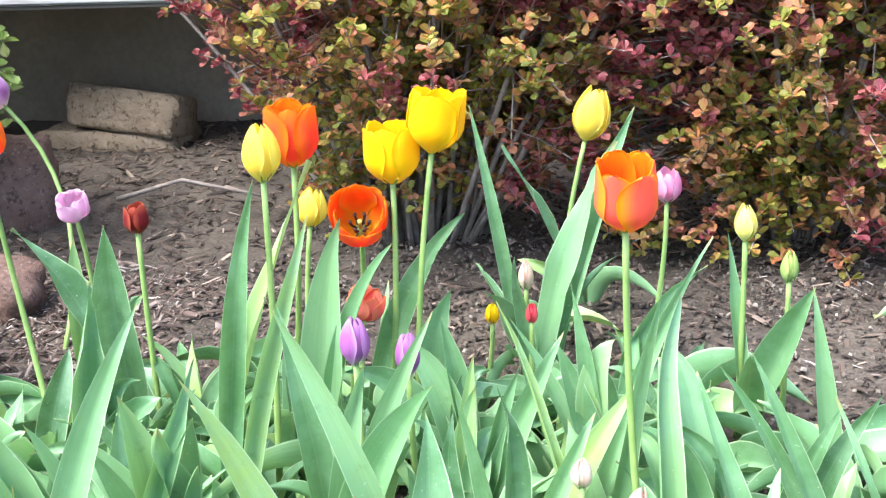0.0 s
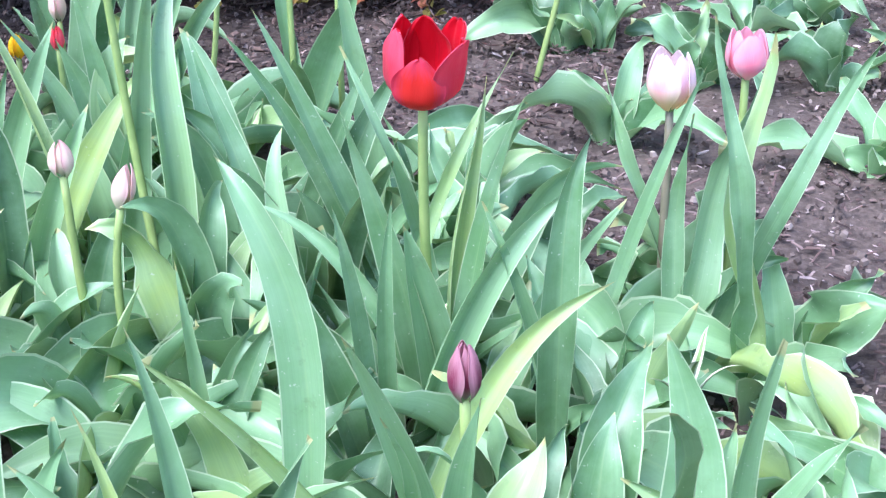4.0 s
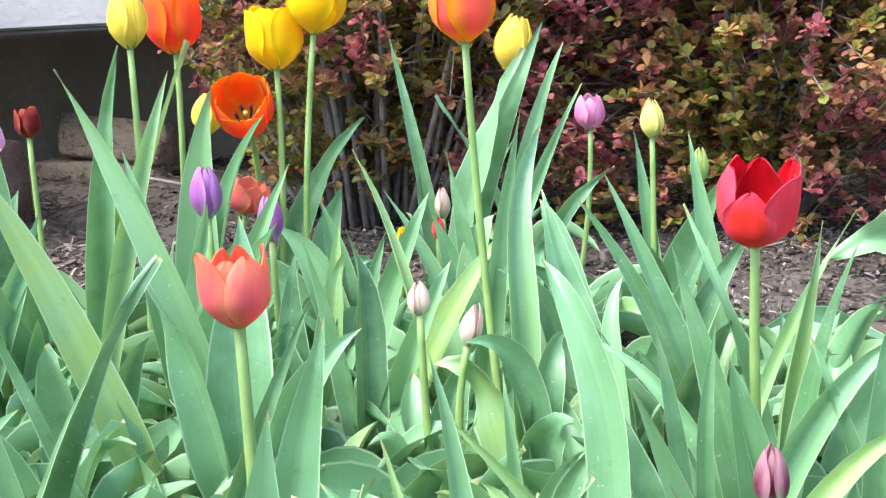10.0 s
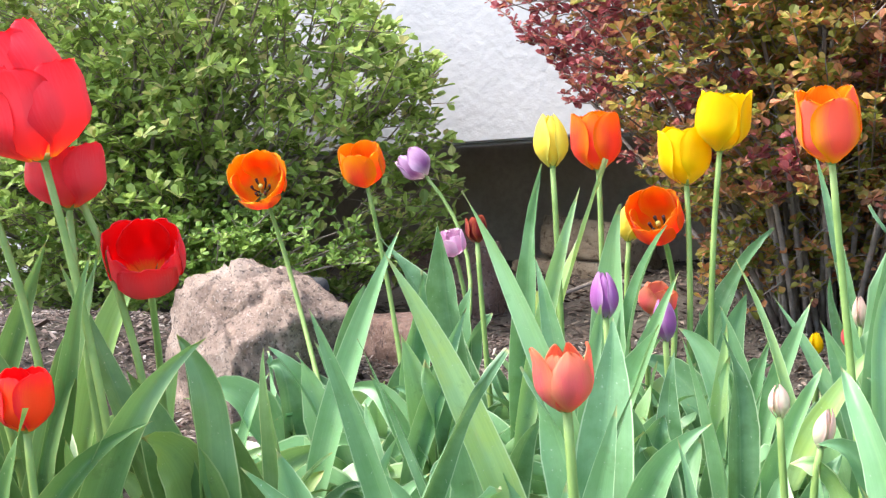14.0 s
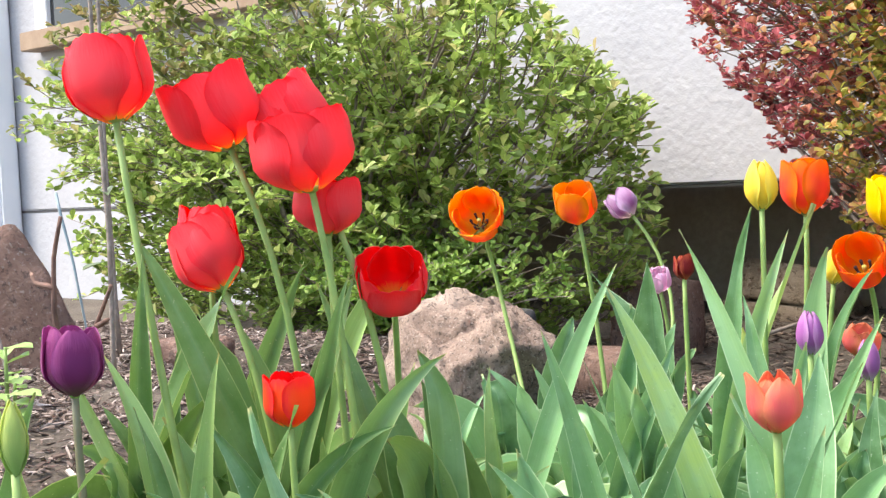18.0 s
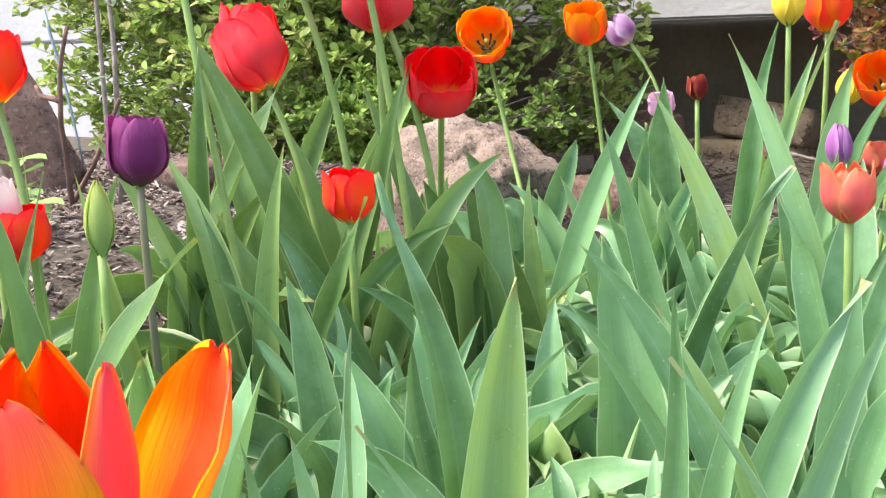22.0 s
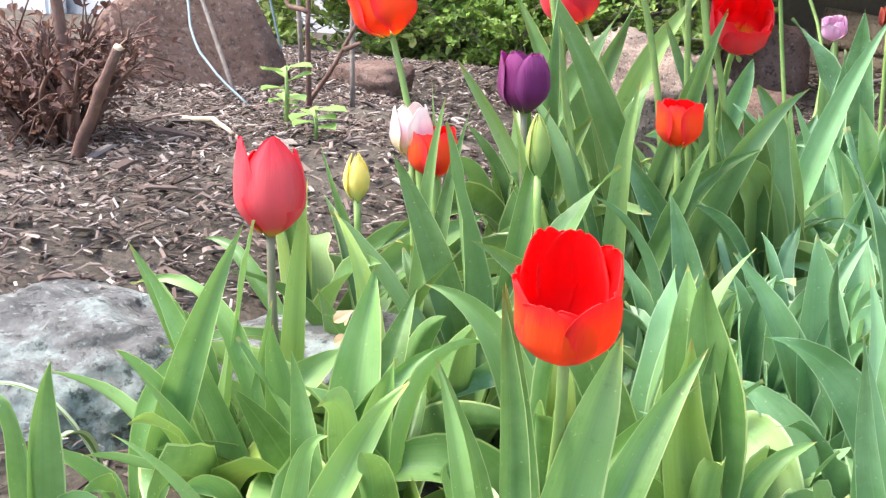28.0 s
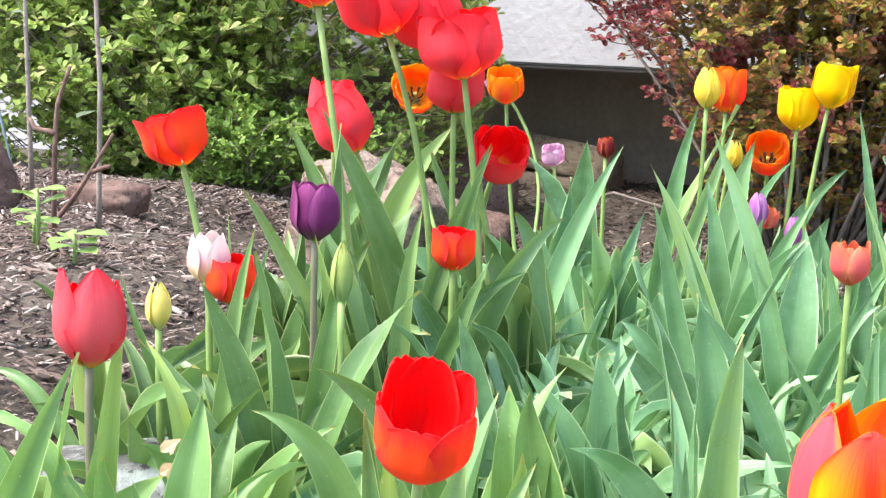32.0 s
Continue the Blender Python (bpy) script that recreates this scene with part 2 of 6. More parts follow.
PETALS["red_inside"] = make_petal_material("petal_red_inside", (0.95, 0.012, 0.015), (0.92, 0.008, 0.012), (0.85, 0.5, 0.03), 0.4, 0.9, 0.12)
PETALS["orange_inside"] = make_petal_material("petal_orange_inside", (0.95, 0.46, 0.01), (0.95, 0.20, 0.01), (0.85, 0.45, 0.02), 0.4, 1.0, 0.14)
PETALS["flame_inside"] = make_petal_material("petal_flame_inside", (0.97, 0.60, 0.01), (0.90, 0.10, 0.015), (0.85, 0.4, 0.02), 0.38, 0.9, 0.12, 0.2, 0.0)
PETALS["dark_inside"] = make_petal_material("petal_dark_inside", (0.75, 0.012, 0.03), (0.6, 0.008, 0.02), (0.5, 0.3, 0.05), 0.4, 0.9, 0.12)
INSIDE = {"red": "red_inside", "orange_red": "red_inside", "rose": "dark_inside", "crimson": "dark_inside", "flame": "orange_inside", "flame_front": "flame_inside", "flame_side": "flame_inside", "fire": "orange_inside", "orange": "orange_inside"}


def plain(name, stops, scale=12, rough=0.7, bump=0.5, bump_scale=60, fine=None, spec=0.35):
    m, nt, sh = material(name, rough, bump, bump_scale, spec)
    col = ramp(nt, noise_fac(nt, scale, 8), stops)
    if fine:
        f = calc(nt, "MULTIPLY", ramp(nt, noise_fac(nt, fine[0], 4), [(0.42, (0, 0, 0)), (0.62, (1, 1, 1))]), fine[1])
        col = mixed(nt, f, col, fine[2])
    nt.links.new(col, sh.inputs["Base Color"])
    return m


def stone(name, stops, scale, dark, light, grain=150):
    """Rough rock: broad tones, dark and light grains, cracks and a coarse relief."""
    m, nt, sh = material(name, 0.92, spec=0.25)
    col = ramp(nt, noise_fac(nt, scale, 9, rough=0.7), stops)
    col = mixed(nt, calc(nt, "MULTIPLY", ramp(nt, noise_fac(nt, grain, 5, rough=0.7), [(0.54, (0, 0, 0)), (0.62, (1, 1, 1))]), 0.75), col, dark)
    col = mixed(nt, calc(nt, "MULTIPLY", ramp(nt, noise_fac(nt, grain * 1.7, 4), [(0.58, (0, 0, 0)), (0.66, (1, 1, 1))]), 0.6), col, light)
    nt.links.new(col, sh.inputs["Base Color"])
    n1, n2 = noise_fac(nt, 22, 10, rough=0.72), noise_fac(nt, grain * 0.7, 6, rough=0.7)
    b = nt.nodes.new("ShaderNodeBump")
    b.inputs["Strength"].default_value, b.inputs["Distance"].default_value = 0.9, 0.02
    nt.links.new(calc(nt, "ADD", n1, calc(nt, "MULTIPLY", n2, 0.3)), b.inputs["Height"])
    nt.links.new(b.outputs["Normal"], sh.inputs["Normal"])
    return m


STEM = plain("stem", [(0.3, (0.17, 0.28, 0.075)), (0.7, (0.27, 0.38, 0.12))], 30, 0.5, 0.2)
STEM_DARK = plain("stem_dark", [(0.3, (0.13, 0.14, 0.08)), (0.7, (0.22, 0.20, 0.13))], 30, 0.5, 0.2)
PISTIL = plain("pistil", [(0.3, (0.35, 0.36, 0.08)), (0.7, (0.45, 0.44, 0.12))], 90)
ANTHER = plain("anther", [(0.3, (0.02, 0.012, 0.02)), (0.7, (0.06, 0.03, 0.03))], 90)
SOIL = plain("soil", [(0.25, (0.028, 0.022, 0.017)), (0.5, (0.06, 0.048, 0.037)), (0.8, (0.105, 0.088, 0.07))], 9, 0.9, 1.0, 120, (140, 0.45, (0.145, 0.125, 0.10)))
STUCCO = plain("stucco", [(0.3, (0.37, 0.37, 0.385)), (0.7, (0.44, 0.44, 0.455))], 3, 0.85, 0.9, 45)
FOUNDATION = plain("foundation", [(0.3, (0.30, 0.25, 0.20)), (0.7, (0.44, 0.38, 0.31))], 4, 0.85, 0.6, 30, (70, 0.3, (0.22, 0.19, 0.16)))
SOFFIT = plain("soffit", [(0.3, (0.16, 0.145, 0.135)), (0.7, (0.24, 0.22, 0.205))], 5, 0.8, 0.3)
BEIGE = plain("beige_wall", [(0.3, (0.60, 0.44, 0.34)), (0.7, (0.70, 0.54, 0.43))], 3, 0.85, 0.5, 60)
WHITE = plain("white_paint", [(0.3, (0.74, 0.75, 0.76)), (0.7, (0.8, 0.8, 0.8))], 6, 0.5, 0.1)
SILL = plain("sill_wood", [(0.3, (0.25, 0.17, 0.11)), (0.7, (0.36, 0.26, 0.18))], 10, 0.7, 0.3)
GRANITE = stone("granite", [(0.3, (0.17, 0.12, 0.095)), (0.5, (0.31, 0.23, 0.185)), (0.75, (0.46, 0.375, 0.315))], 9, (0.05, 0.042, 0.038), (0.52, 0.45, 0.40))
PINKROCK = stone("pink_rock", [(0.3, (0.22, 0.165, 0.125)), (0.5, (0.44, 0.345, 0.27)), (0.75, (0.60, 0.50, 0.42))], 5, (0.10, 0.08, 0.07), (0.52, 0.46, 0.43), 60)
LICHEN = stone("lichen_rock", [(0.3, (0.07, 0.068, 0.066)), (0.48, (0.19, 0.188, 0.18)), (0.6, (0.33, 0.38, 0.36)), (0.8, (0.46, 0.52, 0.49))], 14, (0.04, 0.04, 0.038), (0.36, 0.42, 0.38), 70)
SANDSTONE = stone("red_stone", [(0.3, (0.10, 0.06, 0.05)), (0.5, (0.20, 0.125, 0.10)), (0.75, (0.31, 0.21, 0.175))], 8, (0.07, 0.05, 0.045), (0.34, 0.28, 0.25), 70)
TANSTONE = stone("tan_stone", [(0.3, (0.22, 0.165, 0.115)), (0.7, (0.40, 0.32, 0.235))], 9, (0.09, 0.06, 0.04), (0.36, 0.31, 0.25), 60)
SLATE = stone("slab_stone", [(0.3, (0.17, 0.135, 0.115)), (0.5, (0.32, 0.265, 0.225)), (0.75, (0.50, 0.44, 0.39))], 6, (0.08, 0.062, 0.05), (0.44, 0.40, 0.35), 60)
DARKBLOCK = plain("dark_block", [(0.3, (0.03, 0.03, 0.032)), (0.7, (0.07, 0.07, 0.07))], 14, 0.7, 0.4)
BARK = plain("bark", [(0.3, (0.17, 0.135, 0.115)), (0.6, (0.31, 0.26, 0.225)), (0.8, (0.46, 0.40, 0.355))], 40, 0.9, 0.8, 140)
REDBARK = plain("red_bark", [(0.3, (0.10, 0.055, 0.045)), (0.6, (0.19, 0.11, 0.085)), (0.85, (0.35, 0.24, 0.18))], 30, 0.8, 0.6, 140)
CUT = plain("cut_wood", [(0.3, (0.5, 0.38, 0.26)), (0.7, (0.62, 0.5, 0.36))], 60)
HOSE = plain("hose", [(0.3, (0.13, 0.19, 0.22)), (0.7, (0.2, 0.27, 0.30))], 60, 0.4, 0.1)
STRAW = plain("straw", [(0.3, (0.55, 0.42, 0.10)), (0.7, (0.65, 0.52, 0.18))], 60, 0.6, 0.1)
DRY = plain("dry_leaf", [(0.3, (0.28, 0.19, 0.10)), (0.7, (0.45, 0.34, 0.2))], 60, 0.8, 0.4)


def make_glass():
    m, nt, sh = material("window_glass", 0.05)
    sh.inputs["Base Color"].default_value = (0.02, 0.022, 0.025, 1)
    return m


GLASS = make_glass()


def make_foliage(name, stops, zone=None, rough=0.5, let=0.25, drift=None):
    """Leaves of one mesh: each island has its own tone, and broad zones differ; drift: the axis along which the second tone takes over."""
    m, nt, sh = material(name, rough, spec=0.35)
    isl = nt.nodes.new("ShaderNodeNewGeometry").outputs["Random Per Island"]
    col = ramp(nt, isl, stops)
    if zone:
        field = noise_fac(nt, zone[0], 3)
        if drift:
            axis, centre, gain = drift
            sep = nt.nodes.new("ShaderNodeSeparateXYZ")
            nt.links.new(nt.nodes.new("ShaderNodeTexCoord").outputs["Object"], sep.inputs[0])
            far = calc(nt, "SUBTRACT", calc(nt, "ABSOLUTE", sep.outputs[axis]), centre)
            field = calc(nt, "ADD", field, calc(nt, "MULTIPLY", far, gain))
        z = ramp(nt, field, [(zone[1], (0, 0, 0)), (zone[2], (1, 1, 1))])
        col = mixed(nt, z, col, ramp(nt, isl, zone[3]))
    nt.links.new(col, sh.inputs["Base Color"])
    thin(nt, sh, col, let)
    return m




def make_striped():
    m, nt, sh = material("striped_grass", 0.5)
    u, v = uv_axes(nt)
    col = ramp(nt, calc(nt, "ABSOLUTE", calc(nt, "SUBTRACT", u, 0.5)), [(0.18, (0.12, 0.22, 0.06)), (0.24, (0.5, 0.55, 0.38))])
    nt.links.new(col, sh.inputs["Base Color"])
    return m


STRIPED = make_striped()
BARBERRY = make_foliage(
    "barberry_leaf", [(0.0, (0.17, 0.19, 0.04)), (0.45, (0.33, 0.33, 0.06)), (0.7, (0.46, 0.29, 0.08)), (1.0, (0.60, 0.21, 0.11))],
    (4.5, 0.45, 0.57, [(0.0, (0.20, 0.05, 0.06)), (0.5, (0.42, 0.095, 0.115)), (0.85, (0.55, 0.19, 0.17)), (1.0, (0.42, 0.25, 0.10))]), let=0.42, drift=("X", 0.2, 0.5))
SPIREA = make_foliage(
    "spirea_leaf", [(0.0, (0.14, 0.21, 0.045)), (0.5, (0.29, 0.42, 0.095)), (0.85, (0.44, 0.57, 0.17)), (1.0, (0.54, 0.50, 0.22))],
    (3.0, 0.53, 0.7, [(0.0, (0.12, 0.14, 0.04)), (0.6, (0.22, 0.23, 0.07)), (1.0, (0.32, 0.22, 0.11))]), let=0.42, drift=("Z", 0.55, 0.4))
COVER = make_foliage("cover_leaf", [(0.0, (0.10, 0.20, 0.03)), (0.5, (0.20, 0.33, 0.06)), (1.0, (0.30, 0.42, 0.09))])
WITHERED = make_foliage("withered_leaf", [(0.0, (0.06, 0.03, 0.025)), (0.5, (0.13, 0.06, 0.05)), (1.0, (0.24, 0.13, 0.09))])
HEDGE = make_foliage("hedge_leaf", [(0.0, (0.10, 0.15, 0.03)), (0.5, (0.25, 0.29, 0.06)), (1.0, (0.5, 0.45, 0.12))])
ROSELEAF = make_foliage("rose_leaf", [(0.0, (0.07, 0.10, 0.05)), (0.6, (0.11, 0.16, 0.08)), (1.0, (0.20, 0.13, 0.10))])
BLOSSOM = make_foliage("blossom", [(0.0, (0.72, 0.70, 0.66)), (1.0, (0.86, 0.85, 0.82))])
SPROUT = make_foliage("sprout_leaf", [(0.0, (0.16, 0.30, 0.07)), (1.0, (0.28, 0.42, 0.12))])
CHIP = make_foliage("mulch_chip", [(0.0, (0.035, 0.025, 0.021)), (0.35, (0.088, 0.06, 0.049)), (0.65, (0.165, 0.122, 0.102)), (0.9, (0.27, 0.222, 0.195)), (1.0, (0.44, 0.385, 0.345))], None, 0.9, 0.0)
LITTER = make_foliage("leaf_litter", [(0.0, (0.03, 0.022, 0.018)), (0.6, (0.08, 0.058, 0.045)), (0.92, (0.15, 0.11, 0.085)), (1.0, (0.32, 0.25, 0.2))], None, 0.9, 0.0)
CRUMB = make_foliage("soil_crumb", [(0.0, (0.037, 0.029, 0.022)), (0.5, (0.09, 0.074, 0.058)), (0.9, (0.155, 0.13, 0.105)), (1.0, (0.30, 0.265, 0.22))], None, 0.9, 0.0)

# ---- building blocks ----


def mesh_of(name, verts, faces, mat, uvs=None, smooth=True):
    me = bpy.data.meshes.new(name)
    me.from_pydata([tuple(v) for v in verts], [], faces)
    me.materials.append(mat)
    if uvs is not None:
        layer = me.uv_layers.new(name="UVMap")
        loops = np.empty(len(me.loops), dtype=np.int32)
        me.loops.foreach_get("vertex_index", loops)
        layer.data.foreach_set("uv", np.asarray(uvs, dtype=np.float32)[loops].ravel())
    if smooth:
        me.polygons.foreach_set("use_smooth", [True] * len(me.polygons))
    me.update()
    return me


def piece(name, me, parent=None, label=""):
    ob = new(name, me)
    if parent is not None:
        ob.parent = parent
    if label:
        ob["label"] = label
    return ob


def part(name, bm, mat, parent=None, label="", smooth=False):
    me = bpy.data.meshes.new(name)
    bm.to_mesh(me)
    bm.free()
    me.materials.append(mat)
    if smooth:
        me.polygons.foreach_set("use_smooth", [True] * len(me.polygons))
    return piece(name, me, parent, label)


def thing(name, label, category, group="", at=(0, 0, 0)):
    ob = new(name)
    ob.location = at
    return tagged(ob, label, category, group)


def grid_faces(rows, cols):
    return [(r * cols + c, r * cols + c + 1, (r + 1) * cols + c + 1, (r + 1) * cols + c) for r in range(rows - 1) for c in range(cols - 1)]


def smooth01(a, b, x):
    t = np.clip((x - a) / (b - a), 0, 1)
    return t * t * (3 - 2 * t)


def ground_z(x, y):
    edge = 0.6 * smooth01(0.85, 1.25, y)
    z = 0.05 * smooth01(1.0, 1.9, y) + 0.155 * smooth01(-0.2, -0.75, x + edge) * smooth01(2.3, 1.2, y) * smooth01(-1.6, -0.3, y)
    return z + 0.03 * smooth01(0.3, -0.2, x) * smooth01(1.4, 0.6, y)


def tube(points, radii, sides=8):
    """Rings along a line of points; closed at the ends."""
    pts = [Vector(p) for p in points]
    verts, faces = [], []
    for i, p in enumerate(pts):
        d = (pts[min(i + 1, len(pts) - 1)] - pts[max(i - 1, 0)]).normalized()
        a = d.cross(Vector((0.31, 0.95, 0.05))).normalized()
        b = d.cross(a)
        for k in range(sides):
            w = 2 * math.pi * k / sides
            verts.append(p + radii[i] * (a * math.cos(w) + b * math.sin(w)))
    for i in range(len(pts) - 1):
        for k in range(sides):
            faces.append((i * sides + k, i * sides + (k + 1) % sides, (i + 1) * sides + (k + 1) % sides, (i + 1) * sides + k))
    faces.append(tuple(reversed(range(sides))))
    faces.append(tuple((len(pts) - 1) * sides + k for k in range(sides)))
    return verts, faces


def bezier(a, b, c, n):
    a, b, c = Vector(a), Vector(b), Vector(c)
    return [a * (1 - t) ** 2 + b * 2 * t * (1 - t) + c * t * t for t in (i / (n - 1) for i in range(n))]


def leaf_mesh(base, tip, width, bow=0.25, cup=0.35, wave=0.0, turn=0.0, seed=0, rows=15, face=None, droop=0.0, mat=None):
    """A lance-shaped, hollowed leaf from base to tip. bow: how far it rises before it leans out; cup: how far its halves curl up; wave: how
    far its margins undulate; turn: twist in degrees along it; face: the compass direction, in degrees from +x, that its upper side looks to
    (inward, if none is given); droop: how far the last third bends down."""
    rng = random.Random(seed)
    base, tip = Vector(base), Vector(tip)
    run = tip - base
    length = run.length
    flat = Vector((run.x, run.y, 0))
    out = flat.normalized() if flat.length > 1e-4 else Vector((0, -1, 0))
    mid = base + run * 0.5 + Vector((0, 0, 1)) * length * bow - out * length * bow * 0.45
    line = bezier(base, mid, tip, rows)
    across = Vector((-out.y, out.x, 0))
    sway, ph, ph2 = (rng.uniform(-0.035, 0.035) if wave < 0.13 else rng.choice((-1, 1)) * rng.uniform(0.05, 0.08)) * length, rng.uniform(0, 6.28), rng.uniform(0, 6.28)
    for i in range(rows):
        s = i / (rows - 1)
        line[i] = line[i] + across * sway * math.sin(s * 5.2 + ph) * s * (1 - s) * 4 + (out * 0.35 - Vector((0, 0, 1))) * droop * length * max(0.0, (s - 0.62) / 0.38) ** 2
    toward = -out if face is None else Vector((math.cos(radians(face)), math.sin(radians(face)), 0))
    toward = (toward + Vector((0, 0, 0.55))).normalized()
    cols, freq, belly, taper, keel = 9, rng.uniform(8, 17), rng.uniform(0.28, 0.46), rng.uniform(0.82, 1.15), rng.uniform(0.05, 0.5)
    verts, uvs = [], []
    for i, p in enumerate(line):
        s = i / (rows - 1)
        d = (line[min(i + 1, rows - 1)] - line[max(i - 1, 0)]).normalized()
        side = d.cross(toward)
        side = side.normalized() if side.length > 0.05 else across
        up = side.cross(d)
        q = Matrix.Rotation(radians(turn) * (s - 0.3), 3, d)
        side, up = q @ side, q @ up
        if s < belly:
            w = width * (0.38 + 0.62 * math.sin(s / belly * math.pi / 2))
        else:
            w = width * max(0.0, math.cos((s - belly) / (1 - belly) * math.pi / 2)) ** taper
        arc = cup * (1.7 - 1.1 * s)
        for k in range(cols):
            u = 2 * k / (cols - 1) - 1
            a = arc * u
            bend = 1 / arc if arc > 0.02 else 50
            rim = wave * width * (math.sin(ph + s * freq + (2.1 if u > 0 else 0)) + 0.4 * math.sin(ph2 + s * freq * 2.3 + u)) * u * u * min(1.0, s * 4)
            x, z = bend * math.sin(a), bend * (1 - math.cos(a)) - 0.06 * math.exp(-((u / 0.2) ** 2)) + keel * (math.sqrt(u * u + 0.02) - 0.14)
            verts.append(p + side * (x * w * 0.5) + up * (z * w * 0.5 + rim))
            uvs.append((k / (cols - 1), s))
    return mesh_of("leaf", verts, grid_faces(rows, cols), mat or LEAF, uvs)


def petal_mesh(height, radius, mouth, half_angle, mat, tip=0.35, lift=0.0, curl=0.0, rows=13, cols=9, seed=0, belly=0.42, blunt=4.0, sharp=0.5, ruffle=0.0):
    """One petal of a cup that stands on the z axis: radius at its belly, mouth times that at its top."""
    verts, uvs = [], []
    ph = random.Random(seed).uniform(0, 6.28)
    for skin in (0.0, -0.0007):
        for i in range(rows):
            s = 1 - (1 - i / (rows - 1)) ** 1.8
            if s < belly:
                r = radius * math.sin((0.10 + 0.90 * s / belly) * math.pi / 2) ** (0.8 if belly < 0.5 else 0.95)
            else:
                t = (s - belly) / (1 - belly)
                r = radius * (1 + (mouth - 1) * t * t)
            r += lift + curl * radius * max(0, s - 0.75) * 4 + skin
            w = (0.35 + 0.65 * math.sin(min(1, s / 0.5) * math.pi / 2)) if s < 0.5 else (tip + (1 - tip) * max(0.0, 1 - ((s - 0.5) / 0.5) ** blunt) ** sharp)
            for k in range(cols):
                u = 2 * k / (cols - 1) - 1
                a = half_angle * w * u
                top = 1 - (0.05 + 0.2 * tip) * abs(u) ** 2.5 * smooth01(0.5, 1.0, s) * w * w
                rr = r * (1 + 0.035 * (1 - u * u) * math.sin(s * 3) + 0.03 * math.sin(ph + 5 * u) * s)
                rr += ruffle * radius * smooth01(0.35, 0.95, s) * (abs(u) ** 1.5 * math.sin(ph * 3 + 7 * s + (2 if u > 0 else 0)) + 0.35 * math.sin(ph + 8 * u + 5 * s))
                rr *= 1 - 0.05 * math.exp(-((u / 0.16) ** 2)) * math.sin(math.pi * s)
                verts.append((rr * math.sin(a), -rr * math.cos(a), height * s * top + (0.012 + 0.05 * ruffle) * height * math.sin(ph * 2 + 9 * u) * smooth01(0.6, 0.9, s)))
                uvs.append((k / (cols - 1), s))
    n = rows * cols
    faces = grid_faces(rows, cols)
    faces += [tuple(n + v for v in reversed(f)) for f in faces]
    edge = [r * cols for r in range(rows)] + [(rows - 1) * cols + c for c in range(1, cols)] + [r * cols + cols - 1 for r in range(rows - 2, -1, -1)]
    faces += [(a, a + n, b + n, b) for a, b in zip(edge, edge[1:])]
    me = mesh_of("petal", verts, faces, mat[0], uvs)
    me.materials.append(mat[1])
    for p in me.polygons[(rows - 1) * (cols - 1):2 * (rows - 1) * (cols - 1)]:
        p.material_index = 1
    return me


def stem_of(parent, foot, top, lean, mat, radius):
    """A stem from the ground that curves into the head's axis."""
    foot, top = Vector(foot), Vector(top)
    ctrl = top - lean * (top - foot).length * 0.5
    v, f = tube(bezier(foot, ctrl, top, 10), [radius * (1.25 - 0.3 * i / 9) for i in range(10)])
    piece("stem", mesh_of("stem", v, f, mat), parent)


POINTED = ("crimson", "peach", "rose", "blush", "lemon", "cream_bud", "bud_pale", "bud_green", "bud_plum", "pink", "mauve", "lilac", "violet")
ROUND = ("red", "orange_red", "yellow")
RUFFLED = {"crimson": 0.16, "peach": 0.14, "red": 0.05, "pale_pink": 0.2, "lilac": 0.1}


def bloom_of(parent, at, axis, width):
    """The green base of a bloom, under which its petals hang together."""
    d = Vector(axis).normalized()
    at = Vector(at)
    v, f = tube([at - d * 0.002, at + d * 0.0005, at + d * 0.003, at + d * 0.0045], [0.0028, width * 0.1, width * 0.1, 0.002], 10)
    return piece("bloom", mesh_of("bloom", v, f, STEM), parent)


